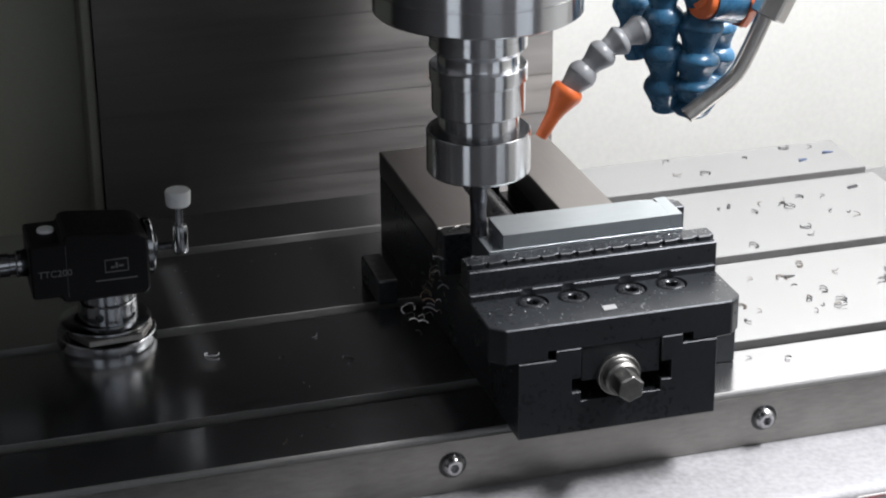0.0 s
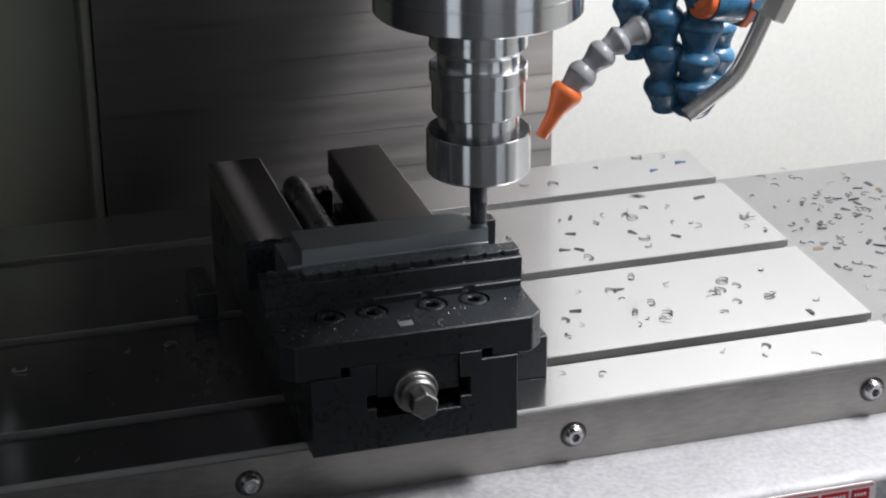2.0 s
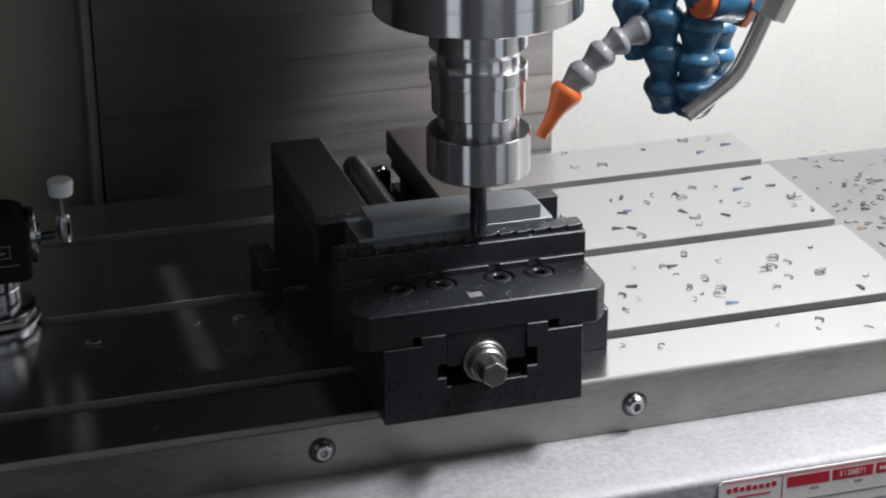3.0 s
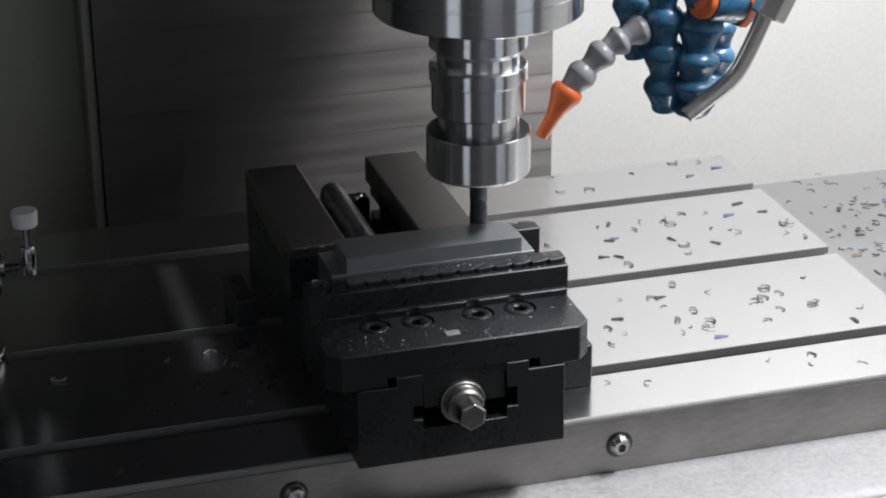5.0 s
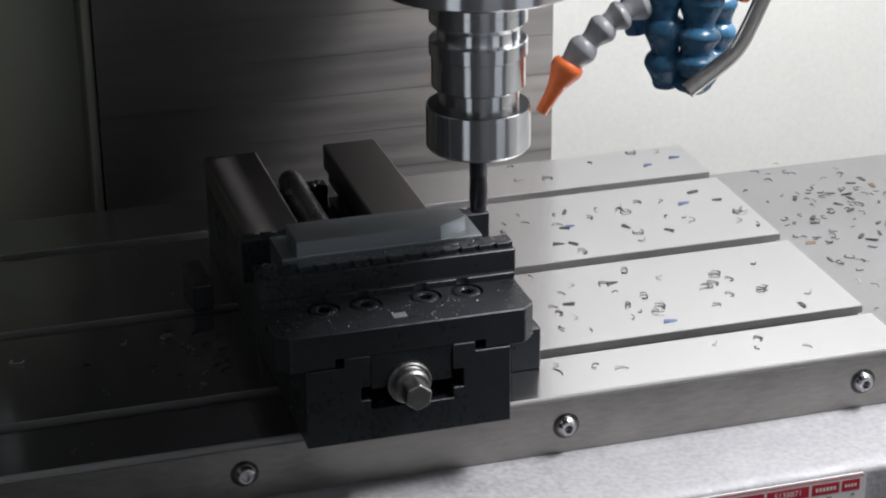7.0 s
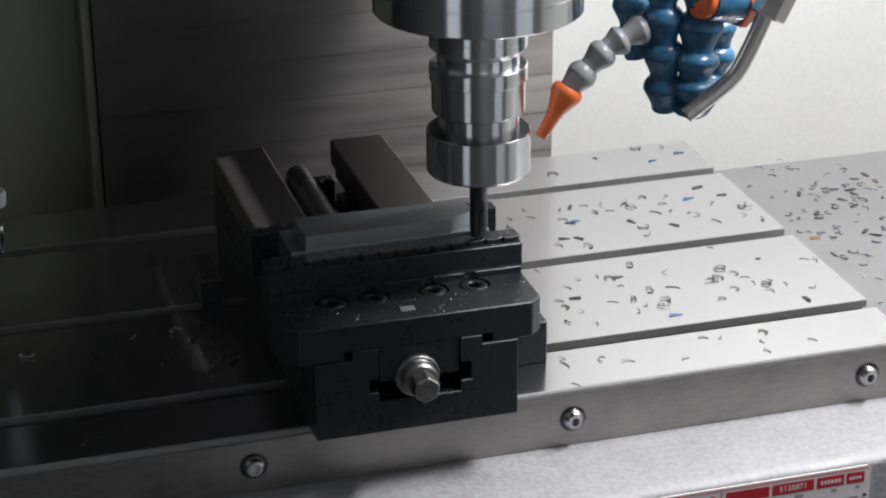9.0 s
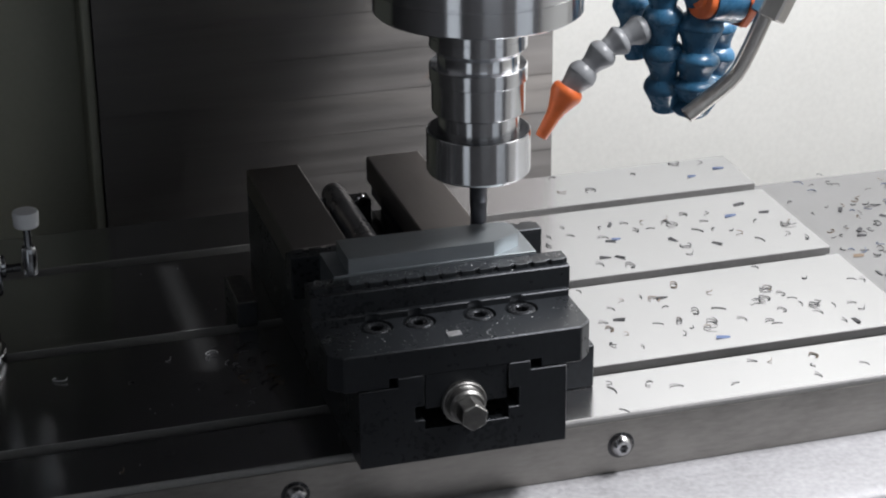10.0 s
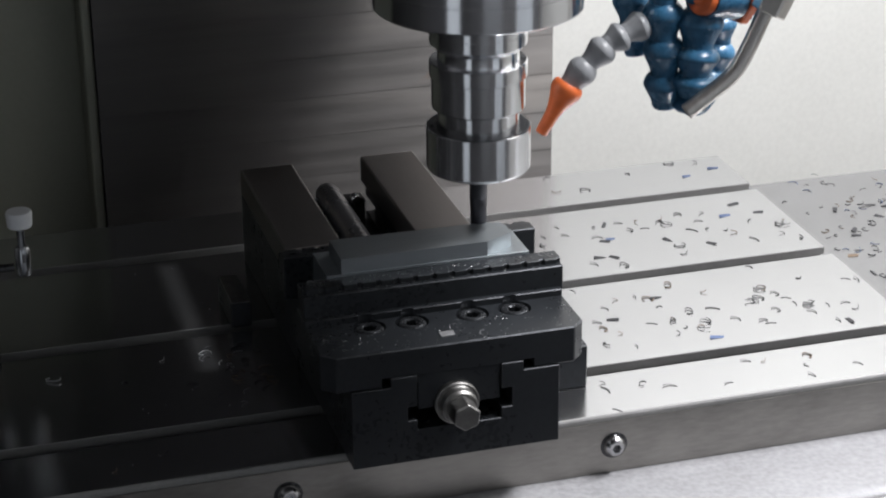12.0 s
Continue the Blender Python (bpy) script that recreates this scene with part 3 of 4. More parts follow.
    part("contact_disc", lathe([(0, 69.8), (5.8, 69.8), (6.3, 70.4), (6.7, 77.0), (6.1, 78.0), (0, 78.2)], 32), WHITE_PLASTIC, s, "white contact disc", 35, at_mm(41.5, 0, 0))
    RIDES.append((s, s.matrix_basis.copy()))


tool_setter()


# ------------------------------------------------------------------ spindle, holder and cutter
def spindle():
    sp = thing("spindle", "bright turned steel spindle nose holding the milling cutter", "spindle")
    part("nose", lathe([(0, 189.6), (36, 189.6), (48.2, 189.6), (49.4, 190.6), (49.4, 201.4), (49.0, 201.7), (49.0, 202.5), (49.4, 202.8), (49.4, 214), (47, 216), (47, 262), (0, 262)], 96), TURNED, sp, "", 15)
    part("nose_ring", lathe([(0, 189.6), (33, 189.6), (31, 186.6), (26.5, 183.4), (25.5, 182.4), (0, 182.4)], 96), DARK_TURNED, sp, "dark conical seal ring", 15)
    me = lathe([(0, 184), (23.2, 184), (23.2, 178.6), (22.9, 178.4), (22.9, 177.8), (23.2, 177.6), (23.2, 172.4), (20.2, 169.4), (19.4, 169.2), (19.4, 164.4), (19.5, 163.8),
                (22.8, 163.6), (23.3, 163.1), (23.3, 156.2), (22.9, 155.9), (22.3, 155.5), (22.3, 140.9), (21.9, 140.3), (19.4, 140.1), (19.4, 126), (0, 128)], 96)
    holder = part("tool_holder", me, TURNED, sp, "turned steel collet holder", 15)
    part("collet_nut", lathe([(19.5, 126.5), (24.3, 126.5), (24.3, 130.7), (24.8, 130.7), (25.0, 130.4), (25.0, 110.6), (24.0, 109.4), (15, 109.3), (12, 111), (0, 111)], 96), TURNED, holder, "turned steel collet nut", 15)
    # black ring standing in for the shade in the nut's groove
    part("nut_seal", lathe([(19.3, 127), (19.3, 130.9), (24.2, 130.9), (24.2, 127)], 64), BLACK_OXIDE, holder, "dark ring for the shade inside the collet nut")
    # end mill: shank and four fluted cutting length
    b = bmesh.new()
    lathe([(0, 111), (4.3, 111), (4.3, 94), (4.0, 93.4), (0, 93.4)], 28, b)
    rings = []
    for k in range(15):
        z = 94.5 - k * (94.5 - 75.6) / 14
        ring = []
        for i in range(32):
            a = 2 * math.pi * i / 32
            r = 4.02 + 0.36 * max(0.0, math.cos(2 * (a - k * 0.17))) ** 0.6
            ring.append(b.verts.new((r * math.cos(a), r * math.sin(a), z)))
        rings.append(ring)
    for p, q in zip(rings, rings[1:]):
        for i in range(32):
            b.faces.new((p[i], q[i], q[(i + 1) % 32], p[(i + 1) % 32]))
    b.faces.new(rings[0])
    b.faces.new(rings[-1][::-1])
    part("end_mill", b, CARBIDE, holder, "dark coated carbide end mill", 50)
    LIFTS.append((sp, Matrix()))
    return holder


HOLDER = spindle()


# ------------------------------------------------------------------ coolant hoses
def link(name, mat, parent, p, q, r, label=""):
    """One ball-and-socket hose segment from p to q, flared towards p."""
    n = (Vector(q) - Vector(p)).length
    prof = [(r * 0.40, -0.04 * n), (r * 0.58, -0.03 * n), (r * 0.66, 0.0), (r * 0.78, 0.05 * n), (r * 0.90, 0.14 * n), (r * 0.97, 0.24 * n), (r, 0.33 * n), (r * 0.99, 0.38 * n), (r * 0.95, 0.39 * n),
            (r * 0.95, 0.405 * n), (r * 0.965, 0.415 * n), (r * 0.90, 0.52 * n), (r * 0.80, 0.66 * n), (r * 0.70, 0.82 * n), (r * 0.655, 0.93 * n), (r * 0.66, 1.02 * n), (r * 0.6, 1.1 * n), (r * 0.4, 1.14 * n), (0, 1.15 * n)]
    return part(name, lathe(prof, 36), mat, parent, label, 38, Matrix.Translation(Vector(p) * MM) @ aim((0, 0, 0), Vector(q) - Vector(p)))


def hose(name, label, points, r, mat, segment="segment"):
    h = thing(name, label, "coolant hose", group="coolant hoses")
    for p, q in zip(points, points[1:]):
        link(segment, mat, h, p, q, r)
    LIFTS.append((h, Matrix()))
    return h


def coolant_lines():
    # thin grey line with an orange nozzle
    g = thing("coolant_hose", "thin grey jointed coolant hose with an orange nozzle", "coolant hose", group="coolant hoses")
    pts = [(44.6, 0, 144.6), (55.4, 0, 155.6), (65.0, 0, 164.2), (73.6, 0, 168.6), (84.6, 1, 172.6), (95, 5, 177.4)]
    for p, q in zip(pts[1:], pts[:-1]):
        link("segment", GREY, g, p, q, 7.5)
    tip, top = Vector((31.6, 0, 122.4)), Vector((46.0, 0, 146.4))
    n = (top - tip).length
    part("nozzle", lathe([(1.4, 0.5), (2.6, 0), (3.0, 0.4), (3.6, n * 0.40), (4.5, n * 0.54), (6.4, n * 0.72), (7.6, n * 0.82), (7.9, n * 0.89), (7.7, n * 0.95), (6.6, n), (0, n)], 28), ORANGE, g, "orange plastic nozzle", 50,
         Matrix.Translation(tip * MM) @ aim((0, 0, 0), top - tip))
    LIFTS.append((g, Matrix()))

    # thick blue lines
    hose("coolant_hose", "thick blue jointed coolant hose hanging beside the spindle",
         [(84, 22, 214), (84, 22, 198), (84, 21, 183), (85, 20, 168), (87, 18, 153)], 9.2, BLUE)
    hose("coolant_hose", "thick blue jointed coolant hose hanging beside the spindle",
         [(94, 2, 214), (93, 2, 198), (93, 1, 182), (93.4, 0, 164.5), (94.4, 0, 147), (96, 1, 131)], 10.3, BLUE)
    hose("coolant_hose", "thick blue jointed coolant hose curled back at its end",
         [(111, -6, 196), (110.2, -6, 179), (108.4, -7, 160.5), (106.8, -8, 147.5), (106.6, -8, 137.5), (109.5, -6, 130.5)], 11.4, BLUE)
    hose("coolant_hose", "thick blue jointed coolant hose bent behind its neighbours",
         [(131, 22, 166), (132, 22, 152), (129.5, 22, 138), (124, 20, 126)], 9.6, BLUE)

    # cross hose with orange end cap and ring
    k = thing("coolant_manifold", "blue hose coupling with orange end caps", "coolant fitting", group="coolant hoses")
    part("coupling", lathe([(0, 0), (10.4, 0), (11.0, 2), (10.4, 8), (11.2, 20), (11.8, 26), (0, 26)], 32), BLUE, k, "", 50, Matrix.Translation(Vector((109, -12, 187.4)) * MM) @ aim((0, 0, 0), (23, 8, -5)))
    part("end_cap", lathe([(0, 0), (4, 0), (5, 1.2), (8.6, 1.2), (9.2, 2), (9.2, 6), (0, 6)], 32), ORANGE, k, "orange plastic end cap", 40, Matrix.Translation(Vector((104.5, -14, 188.4)) * MM) @ aim((0, 0, 0), (23, 8, -5)))
    part("lever_ring", lathe([(0, 0), (12.6, 0), (13.2, 1), (13.2, 5), (12.4, 6), (0, 6)], 6), ORANGE, k, "orange plastic ring", None, Matrix.Translation(Vector((127, -6, 183.4)) * MM) @ aim((0, 0, 0), (23, 8, -5)))
    LIFTS.append((k, Matrix()))

    # bent steel pipe with a hexagon nut
    pipe = thing("coolant_pipe", "bent bright steel coolant pipe with a hexagon nut", "coolant pipe", group="coolant hoses")
    centre = [(96.3, -25, 134.8), (104.2, -25, 140.2), (112.4, -25, 145.9), (117.4, -25, 149.7), (121.0, -25, 153.5), (124.0, -25, 158.3), (128.5, -25, 167.7), (133.1, -25, 178.2), (136.4, -25, 186.2)]
    b = bmesh.new()
    rings = []
    for i, c in enumerate(centre):
        a, d = Vector(centre[max(0, i - 1)]), Vector(centre[min(len(centre) - 1, i + 1)])
        m = Matrix.Translation(c) @ (d - a).to_track_quat("Z", "Y").to_matrix().to_4x4()
        rings.append([b.verts.new(m @ Vector((4.0 * math.cos(2 * math.pi * j / 20), 4.0 * math.sin(2 * math.pi * j / 20), 0))) for j in range(20)])
    for p, q in zip(rings, rings[1:]):
        for j in range(20):
            b.faces.new((p[j], p[(j + 1) % 20], q[(j + 1) % 20], q[j]))
    m = Matrix.Translation(centre[0]) @ (Vector(centre[1]) - Vector(centre[0])).to_track_quat("Z", "Y").to_matrix().to_4x4()
    inner = [b.verts.new(m @ Vector((3.1 * math.cos(2 * math.pi * j / 20), 3.1 * math.sin(2 * math.pi * j / 20), 0))) for j in range(20)]
    deep = [b.verts.new(m @ Vector((3.1 * math.cos(2 * math.pi * j / 20), 3.1 * math.sin(2 * math.pi * j / 20), 9))) for j in range(20)]
    for j in range(20):
        b.faces.new((rings[0][j], inner[j], inner[(j + 1) % 20], rings[0][(j + 1) % 20]))
        b.faces.new((inner[j], deep[j], deep[(j + 1) % 20], inner[(j + 1) % 20]))
    part("tube", b, PIPE_STEEL, pipe, "", 50)
    hexo = [(9.0 * math.cos(radians(60 * i)), 9.0 * math.sin(radians(60 * i))) for i in range(6)]
    part("nut", prism(hexo, 0, 16, bevel=0.8), PIPE_STEEL, pipe, "worn hexagon nut", None, Matrix.Translation(Vector((135.6, -25, 180.2)) * MM) @ aim((0, 0, 0), (6, 0, 12)))
    LIFTS.append((pipe, Matrix()))


coolant_lines()


# ------------------------------------------------------------------ chips on the table
def chip_mesh(kind, rng):
    """A thin curled metal shaving, a flat flake or a short needle."""
    b = bmesh.new()
    if kind != "flake":
        if kind == "curl":
            r, turn, w, rise = rng.uniform(1.7, 3.8), rng.uniform(1.5, 4.6), rng.uniform(0.25, 0.6), rng.uniform(0.0, 1.6)
        else:  # a needle: a nearly straight sliver
            r, turn, w, rise = rng.uniform(5, 11), 0.0, rng.uniform(0.12, 0.28), rng.uniform(0.0, 0.6)
            turn = rng.uniform(4.5, 7.5) / r
        n = 12
        prev = None
        for i in range(n + 1):
            a = turn * i / n
            rr = r * (1 + 0.2 * math.sin(2.3 * a) - 0.06 * a)
            row = [b.verts.new((rr * math.cos(a), rr * math.sin(a), rise * i / n)), b.verts.new((rr * 0.96 * math.cos(a), rr * 0.96 * math.sin(a), rise * i / n + w)),
                   b.verts.new(((rr + 0.2) * math.cos(a), (rr + 0.2) * math.sin(a), rise * i / n + w)), b.verts.new(((rr + 0.2) * math.cos(a), (rr + 0.2) * math.sin(a), rise * i / n))]
            if prev:
                for j in range(4):
                    b.faces.new((prev[j], prev[(j + 1) % 4], row[(j + 1) % 4], row[j]))
            else:
                b.faces.new(row)
            prev = row
        b.faces.new(prev[::-1])
        if kind == "needle":  # lies along x about its middle
            bmesh.ops.transform(b, matrix=Matrix.Rotation(math.pi / 2 - turn / 2, 4, "Z"), verts=b.verts)
            bmesh.ops.translate(b, verts=b.verts, vec=(0, -r, 0))
    else:
        l, w = rng.uniform(6.0, 8.5), rng.uniform(2.0, 3.2)
        merge(b, prism([(-l / 2, -w / 2), (l / 2 - 0.8, -w / 2 + 0.2), (l / 2, w / 4), (l / 6, w / 2 - 0.2), (-l / 2 + 0.6, w / 2)], 0, 0.3), pose(0, 0, 0.15, rng.uniform(3, 14), rng.uniform(-6, 6)))
    return b


def chips():
    rng = random.Random(7)
    mats = {"dark": CHIP_DARK, "blue": CHIP_BLUE, "brown": CHIP_BROWN, "bright": CHIP_BRIGHT}
    tone = {"dark": "dark steel", "blue": "heat-blued steel", "brown": "straw-tinted steel", "bright": "bright steel"}
    shape = {"curl": "curled", "flake": "flat flake", "needle": "thin needle"}
    pool = {}
    for kind in ("curl", "flake", "needle"):
        for col, mat in mats.items():
            pool[kind, col] = [finish("metal_chip", chip_mesh(kind, rng), mat) for _ in range(9)]

    def lay(x, y, z, kind, col, turn=None):
        ob = new("metal_chip", rng.choice(pool[kind, col]))
        m = at_mm(x, y, z, 0, 0, rng.uniform(0, 360) if turn is None else turn)
        ob.matrix_basis = m
        where = "on the vise" if z > 5 else "on the table" if z > -1 else "in the tray"
        tagged(ob, f"{shape[kind]} {tone[col]} milling chip lying {where}", "metal chip", "milling chips")
        RIDES.append((ob, m))
    # chips that lie on the four lands of the table from the start
    lands = ([(54, -31), (74, -36), (141, -29), (165, -31), (161, -41)],
             [(95, 59), (77, 29), (82, 20), (113, 57), (116, 28), (119, 19), (111, 12), (130, 71), (146, 57), (132, 21), (127, 15), (177, 52), (170, 40), (181, 43), (173, 24),
              (192, 25), (161, 13), (203, 60), (215, 15), (128, 36), (115, 45), (73, 11), (165, 38)],
             [(122, 158), (138, 149), (148, 160), (159, 155), (162, 151), (158, 120), (156, 110), (184, 136), (192, 134), (194, 127), (226, 132), (220, 117), (228, 110), (117, 103),
              (86, 143), (172, 161), (188, 159)],
             [(168, 233), (201, 243), (216, 238), (118, 219), (135, 216), (119, 241)])
    for spots in lands:
        for x, y in spots:
            lay(x, y, 0, "curl", rng.choice(("dark", "dark", "dark", "dark", "brown")))
    for x, y in ((161, 160), (231, 135)):
        lay(x, y, 0, "curl", "brown")
    # tangled clusters
    for x, y in ((132, 21), (127, 15), (192, 25), (177, 52), (165, 38), (162, 153), (116, 28), (226, 131)):
        lay(x + rng.uniform(-2, 2), y + rng.uniform(-2, 2), 0.4, "curl", "dark")
        lay(x + rng.uniform(-2, 2), y + rng.uniform(-2, 2), 0.8, "needle", "dark")
    for x, y, turn, col in ((118, 57, 5, "dark"), (127, 161, 62, "dark"), (212, 168, 16, "dark"), (203, 219, 11, "blue"), (224, 227, -4, "blue")):
        lay(x, y, 0, "flake", col, turn)
    lay(186, -47, 0, "needle", "dark", -45)
    # chips in the tray beside the table
    near = [(293, 255), (301, 250), (296, 239), (314, 251), (275, 227), (282, 206), (294, 215), (306, 201), (313, 214), (320, 214), (318, 203), (346, 235), (333, 210), (334, 185), (345, 199),
            (356, 203), (277, 167), (296, 168), (304, 172), (300, 150), (292, 137), (297, 137), (277, 145), (284, 145), (282, 105), (291, 111), (294, 104), (309, 119), (288, 92), (273, 38)]
    for x, y in near:
        lay(x, y, TRAY_Z + 1.2, "curl", rng.choice(("dark", "dark", "dark", "blue")))
        if rng.random() < 0.5:
            lay(x + rng.uniform(-4, 4), y + rng.uniform(-4, 4), TRAY_Z + 1.4, rng.choice(("curl", "needle")), "dark")
    for x, y in ((325, 208), (346, 220), (334, 196), (322, 189), (278, 111), (325, 139)):
        lay(x, y, TRAY_Z + 1.2, "flake", "dark")
    for x, y, col in ((279, 177, "brown"), (321, 162, "brown"), (315, 153, "brown"), (278, 78, "bright"), (286, 70, "bright")):
        lay(x, y, TRAY_Z + 1.2, "curl", col)
    for _ in range(26):
        lay(rng.uniform(330, 400), rng.uniform(60, 250), TRAY_Z + 1.2, rng.choice(("curl", "curl", "needle", "flake")), rng.choice(("dark", "dark", "dark", "brown", "dark", "blue")))
    for k in range(34):
        lay(rng.gauss(312, 26), rng.gauss(190, 34), TRAY_Z + 1.5, rng.choice(("curl", "flake", "curl")), rng.choice(("dark", "dark", "dark", "brown")))
    # chips caught on the vise
    lay(-91, -31, 74.2, "curl", "bright", 40)
    lay(-44, -53.5, 57.8, "curl", "dark", 110)
    lay(-49, -57, 57.8, "needle", "dark", 30)
    lay(-20, -70, 57.8, "needle", "bright", 65)
    # a few on the shaded side
    for x, y, c in ((-140, 30, "dark"), (-150, 62, "bright"), (-165, -35, "dark"), (-120, -30, "dark"), (-172, 40, "dark"), (-205, 55, "bright"), (-190, -45, "brown")):
        lay(x, y, 0, "curl", c)
    # chips cut free during the shot: from the bar's edge to where they come to lie
    def throw(kind, col, when, x, y, turn):
        ob = new("metal_chip", rng.choice(pool[kind, col]))
        tagged(ob, f"{shape[kind]} {tone[col]} milling chip thrown onto the table", "metal chip", "milling chips")
        FLYERS.append((ob, (rng.uniform(-60, 0), rng.uniform(-20, -6), 68), when, (x, y, 0), turn))
    flakes = [(86, 38, -10, "dark"), (205, 0, -83, "dark"), (119, 138, -18, "dark"), (108, 117, -13, "dark"), (116, 115, -46, "dark"), (154, 129, -63, "dark"), (176, 117, -47, "dark"),
              (221, 152, -5, "dark"), (130, 2, -6, "blue"), (123, 140, 6, "blue"), (200, 153, 10, "blue")]
    for k, (x, y, turn, col) in enumerate(flakes):
        throw("flake", col, 1.0 + 0.12 * k, x, y, turn)
    for n, spots in enumerate(([(54, -37, -64), (86, -42, -11), (115, -48, 22), (158, -52, -56), (52, -59, -42), (133, -28, -17)],
                               [(78, 78, -73), (87, 52, -56), (77, 37, -24), (86, 4, -84), (107, 61, -84), (104, 27, -17), (142, 35, -17), (183, 80, -53), (185, 36, -17), (186, 28, -83),
                                (191, 16, -62), (227, 49, -25), (232, 46, -88), (202, 21, -85), (213, 21, -13), (199, 2, -70), (149, 20, -61), (164, 9, 4)],
                               [(99, 165, -69), (100, 153, -30), (87, 154, -68), (117, 145, -30), (102, 109, -61), (136, 161, -18), (148, 149, -5), (182, 150, -7), (202, 115, -54), (211, 142, 58),
                                (173, 138, -38)])):
        for k, (x, y, turn) in enumerate(spots):
            throw("needle", "dark", 6.15 + 0.19 * k * (1.0 if n else 2.0), x, y, turn)
    # a spray of chips in the air as the shot begins
    for k in range(28):
        ob = new("metal_chip", rng.choice(pool[rng.choice(("curl", "needle")), rng.choice(("bright", "brown", "dark", "dark"))]))
        tagged(ob, "bright steel milling chip flying off the cutter", "metal chip", "milling chips")
        f = rng.random()
        start = (-84 - 38 * f + rng.uniform(-7, 7), -12 - 26 * f + rng.uniform(-10, 10), 78 - 45 * f + rng.uniform(-8, 8))
        FLYERS.append((ob, start, -0.06 - 0.01 * f, (rng.uniform(-128, -98), rng.uniform(0, 70), 0), rng.uniform(10, 80)))
    b = prism([(-3.6, -1.8), (3.2, -2.2), (3.8, 1.6), (-3.0, 2.2)], 0, 0.4)
    ob = new("metal_chip", finish("metal_chip", b, CHIP_BRIGHT))
    ob.matrix_basis = at_mm(-36.3, -67.6, 57.9, 8, 0, 10)
    tagged(ob, "square bright steel milling chip lying on the vise", "metal chip", "milling chips")
    RIDES.append((ob, ob.matrix_basis.copy()))


chips()


def swarf_dust():
    """Fine bright specks of swarf on the vise and along the table, plus jaw glints."""
    rng = random.Random(11)
    b = bmesh.new()
    # the jaws' upper step gets extra specks as glints of the teeth
    spots = [(-92, 26, -76, -53, 57.75)] * 120 + [(-94, 28, -38.5, -35.5, 71.75)] * 30 + [(-94, 28, -34, -27, 74.15)] * 130 + [(-230, -100, -58, 180, 0.1)] * 26 + [(30, 230, -58, -54, 0.1)] * 14
    for x0, x1, y0, y1, z in spots:
        x, y, r = rng.uniform(x0, x1), rng.uniform(y0, y1), rng.uniform(0.16, 0.32)
        if z < 1 and any(abs(y - q) < 7 for q in SLOTS):
            continue
        a = rng.uniform(0, 3)
        vs = [b.verts.new((x + r * math.cos(a + k * 1.7) * (1.6 if k % 2 else 0.8), y + r * math.sin(a + k * 1.7), z + rng.uniform(0, 0.25))) for k in range(4)]
        top = b.verts.new((x, y, z + 0.35))
        for k in range(4):
            b.faces.new((vs[k], vs[(k + 1) % 4], top))
        b.faces.new(vs[::-1])
    ob = new("swarf_dust", finish("swarf_dust", b, CHIP_BRIGHT))
    tagged(ob, "fine bright steel swarf specks and jaw glints scattered on the vise", "swarf", kind="stuff")
    RIDES.append((ob, Matrix()))


swarf_dust()


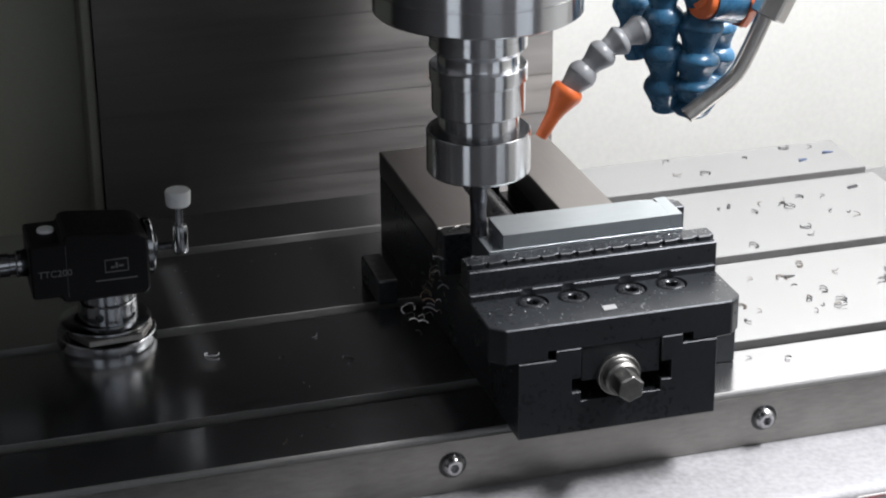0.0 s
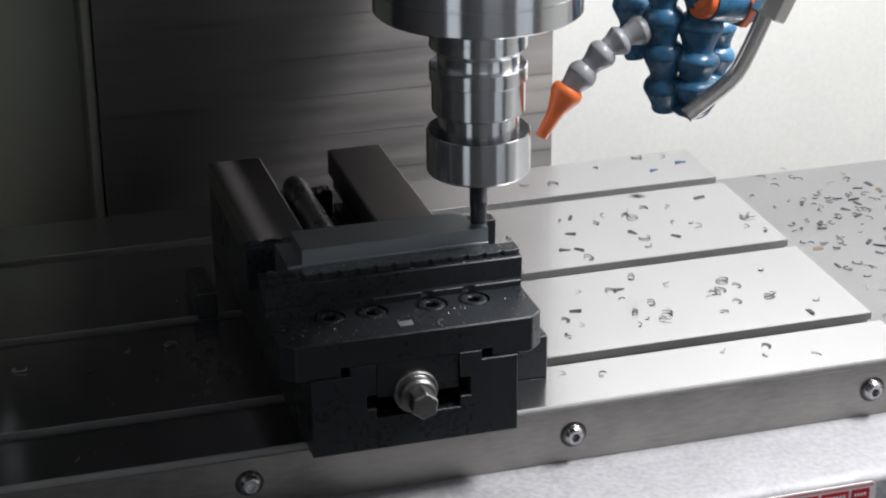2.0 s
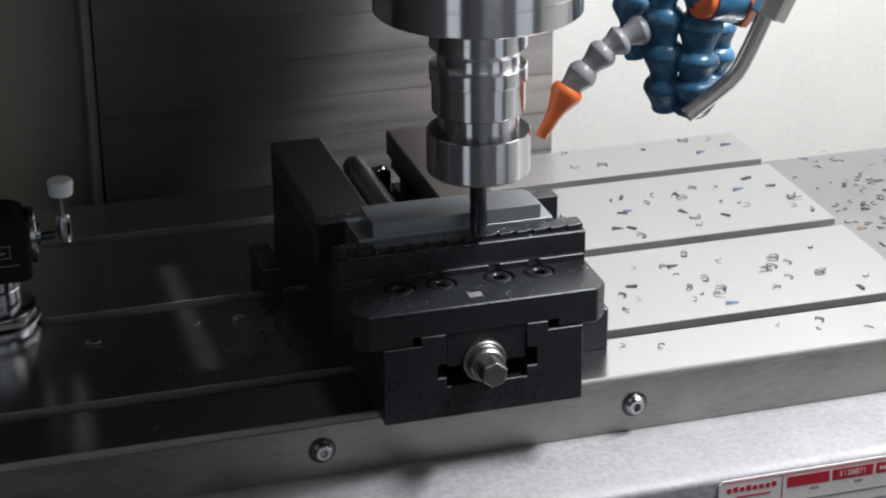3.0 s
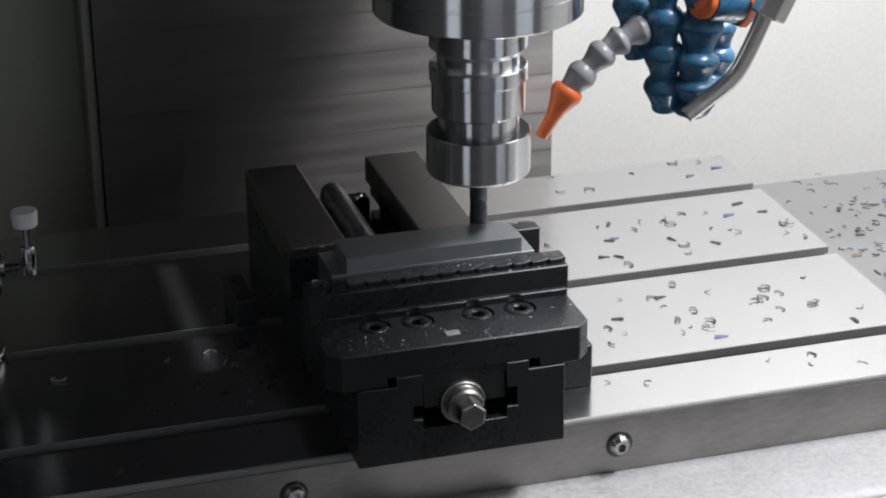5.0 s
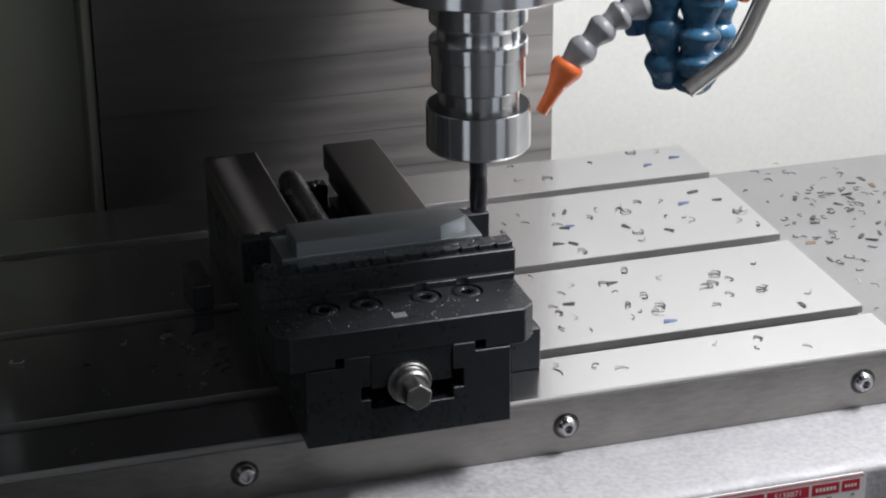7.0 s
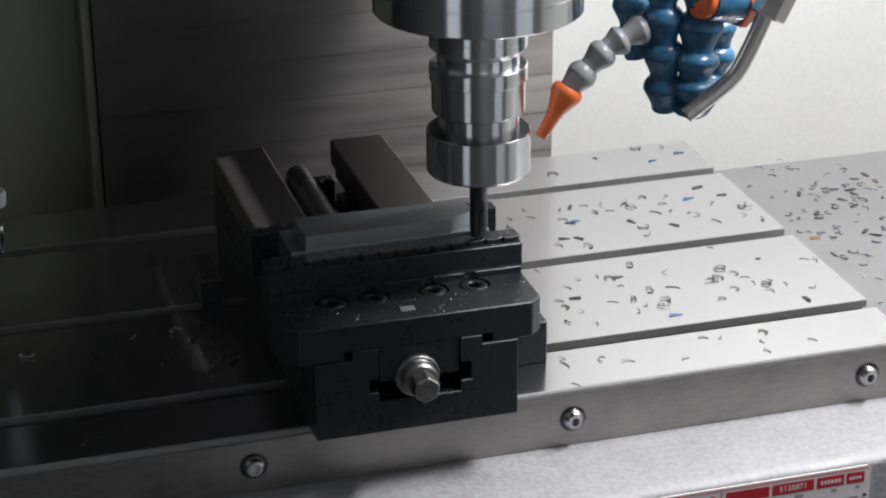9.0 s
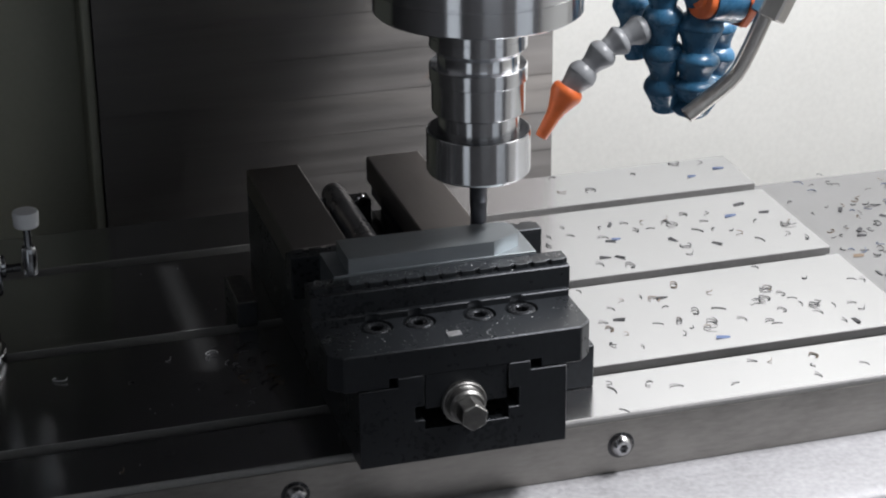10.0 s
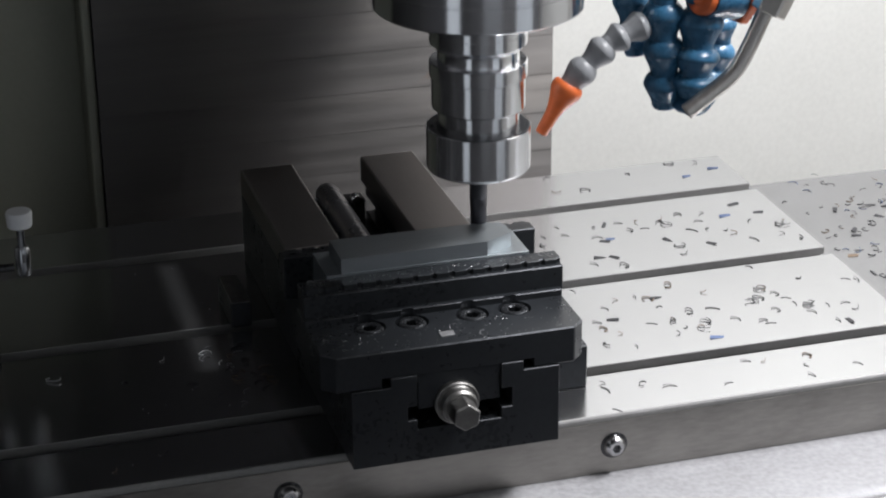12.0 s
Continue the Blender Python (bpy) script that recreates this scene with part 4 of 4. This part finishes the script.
# ------------------------------------------------------------------ what moves
TABLE_ROWS = [
    (0, 80.9, 4.4), (0.1, 77.7, -1.1), (0.2, 72.0, -0.8), (0.3, 66.0, -0.3), (0.4, 60.4, -0.6), (0.5, 55.2, -0.3), (0.6, 49.5, -0.7),
    (0.7, 43.9, -0.3), (0.8, 38.4, -0.7), (0.9, 32.8, -0.3), (1, 27.4, -0.5), (1.1, 21.7, -0.3), (1.2, 16.3, -0.6), (1.3, 10.5, -0.9),
    (1.4, 5.3, -0.6), (1.5, -0.3, -0.6), (1.6, -6.2, -0.4), (1.7, -11.4, 0.6), (1.8, -13.9, 4.7), (1.9, -14.2, 10.2), (2, -15.1, 16.2),
    (2.1, -14.4, 22.6), (2.2, -13.6, 28.7), (2.3, -13.2, 33.5), (2.4, -7.7, 36.7), (2.5, -2.8, 36.4), (2.6, 3.0, 37.0), (2.7, 8.6, 37.4),
    (2.8, 14.0, 37.2), (2.9, 19.9, 37.5), (3, 24.9, 37.0), (3.1, 30.8, 37.0), (3.2, 35.9, 37.6), (3.6, 58.0, 37.0), (3.95, 77.5, 37.0),
    (4.1, 84.0, 33.0), (4.25, 87.0, 22.0), (4.38, 87.0, 12.0), (4.45, 80.0, 8.0), (4.6, 38.0, 2.0), (4.72, 8.0, 0.0), (4.8, 5.7, -1.4),
    (4.9, 5.1, -1.2), (5, 2.6, -0.1), (5.1, -1.1, 0.0), (5.2, -4.6, 0.5), (5.3, -8.2, 0.3), (5.5, -12.9, 6.0), (5.6, -14.3, 8.9),
    (5.7, -16.1, 12.2), (5.8, -17.2, 16.6), (5.9, -16.7, 22.7), (6, -14.7, 25.4), (6.1, -14.2, 28.9), (6.2, -9.5, 34.5), (6.3, -4.4, 36.4),
    (6.4, 1.3, 36.1), (6.5, 4.3, 37.3), (6.6, 4.6, 38.7), (6.7, 4.8, 39.3), (6.8, 1.6, 36.0), (6.9, -10.9, 28.6), (7, -15.5, 25.6),
    (7.1, -15.0, 25.6), (7.2, -15.1, 26.3), (7.45, -10.0, 30.0), (7.7, 0.0, 36.8), (7.85, 3.0, 37.0), (8.1, -13.0, 27.0), (8.25, -15.5, 25.5),
    (8.5, -13.5, 28.0), (8.8, -8.8, 33.5), (8.9, -11.6, 32.3), (9, -9.9, 31.6), (9.1, -4.5, 34.3), (9.2, -0.4, 35.2), (9.3, 0.3, 37.1),
    (9.4, 0.6, 37.0), (9.5, 0.3, 35.4), (9.6, 1.5, 21.2), (9.7, 3.6, 2.0), (9.8, 3.4, -1.3), (9.9, 3.1, -1.2), (10, 3.2, -0.9),
    (10.1, -1.1, 0.7), (10.2, -6.0, 0.9), (10.3, -10.7, 4.4), (10.4, -13.9, 7.4), (10.5, -15.4, 7.5), (10.6, -15.5, 6.6), (10.7, -14.1, 6.8),
    (10.8, -2.9, 1.3), (10.9, 2.0, -1.6), (11, 1.9, -0.8), (11.1, 2.1, -0.3), (11.2, -1.2, 1.4), (11.3, -6.8, 2.5), (11.4, -9.9, 4.8),
    (11.5, -11.4, 3.5), (11.6, -11.2, 3.9), (11.7, -9.1, 3.2), (11.8, -1.7, 0.2), (11.9, 0.3, 0.3), (12, 0.0, 0.0),
]
HEAD_ROWS = [(0, 0), (3.2, 0), (4.25, 0), (4.4, 12.5), (4.66, 12.8), (4.8, 6.4), (4.9, 0.5), (5.0, 0), (6.6, 0), (6.7, 13), (6.9, 13), (7.0, 12.5), (7.1, 4.3), (7.2, 0),
             (7.7, 0), (7.82, 12.5), (8.1, 12.5), (8.25, 0), (9.3, 0), (9.4, 8.7), (9.5, 12.8), (9.6, 13.2), (9.8, 13), (9.9, 3.5), (10.0, 0), (10.4, 0), (10.5, 1.2),
             (10.6, 9.5), (10.7, 13.3), (10.9, 13), (11.0, 5), (11.1, 0), (11.4, 0), (11.5, 1.2), (11.6, 9.9), (11.7, 13), (11.8, 13), (11.9, 9.9), (12.0, 1.8)]


def flight(start, end, when, dur, rest):
    """Rows of a chip that sits in the bar until it is cut free, flies in an arc, lands and rides on with the table."""
    def offset(t):
        for (t0, x0, y0), (t1, x1, y1) in zip(TABLE_ROWS, TABLE_ROWS[1:]):
            if t0 <= t <= t1:
                k = (t - t0) / (t1 - t0)
                return Vector((x0 + (x1 - x0) * k, y0 + (y1 - y0) * k, 0))
        return Vector((TABLE_ROWS[-1][1], TABLE_ROWS[-1][2], 0))
    a, b = Vector(start), Vector(end)
    rows = []
    for t in sorted(t for t in {q[0] for q in TABLE_ROWS if q[0] < when or q[0] > when + dur} | {0, when, *(when + dur * k / 6 for k in range(1, 7))} if t >= 0):
        k = min(1, max(0, (t - when) / dur))
        p = a + (b - a) * k + Vector((0, 0, 60 * k * (1 - k))) + offset(t)
        spin = pose(0, 0, 0, 160 * math.sin(math.pi * k) * 0.5, 70 * k * (1 - k), rest * k)
        rows.append((t, at_mm(*p) @ spin))
    return rows


def motions():
    for ob, start, when, end in SLIVERS:
        walk(ob, flight(start, end, when, 0.13, 70))
    for ob, start, when, end, rest in FLYERS:
        walk(ob, flight(start, end, when, 0.26, rest))
    for ob, m in RIDES:
        walk(ob, [(t, at_mm(x, y, 0) @ m) for t, x, y in TABLE_ROWS])
    for ob, m in LIFTS:
        walk(ob, [(t, at_mm(0, 0, z) @ m) for t, z in HEAD_ROWS])
    # the holder spins
    walk(HOLDER, [(i / FPS, pose(0, 0, 0, 0, 0, -75 * i)) for i in range(361)])


motions()
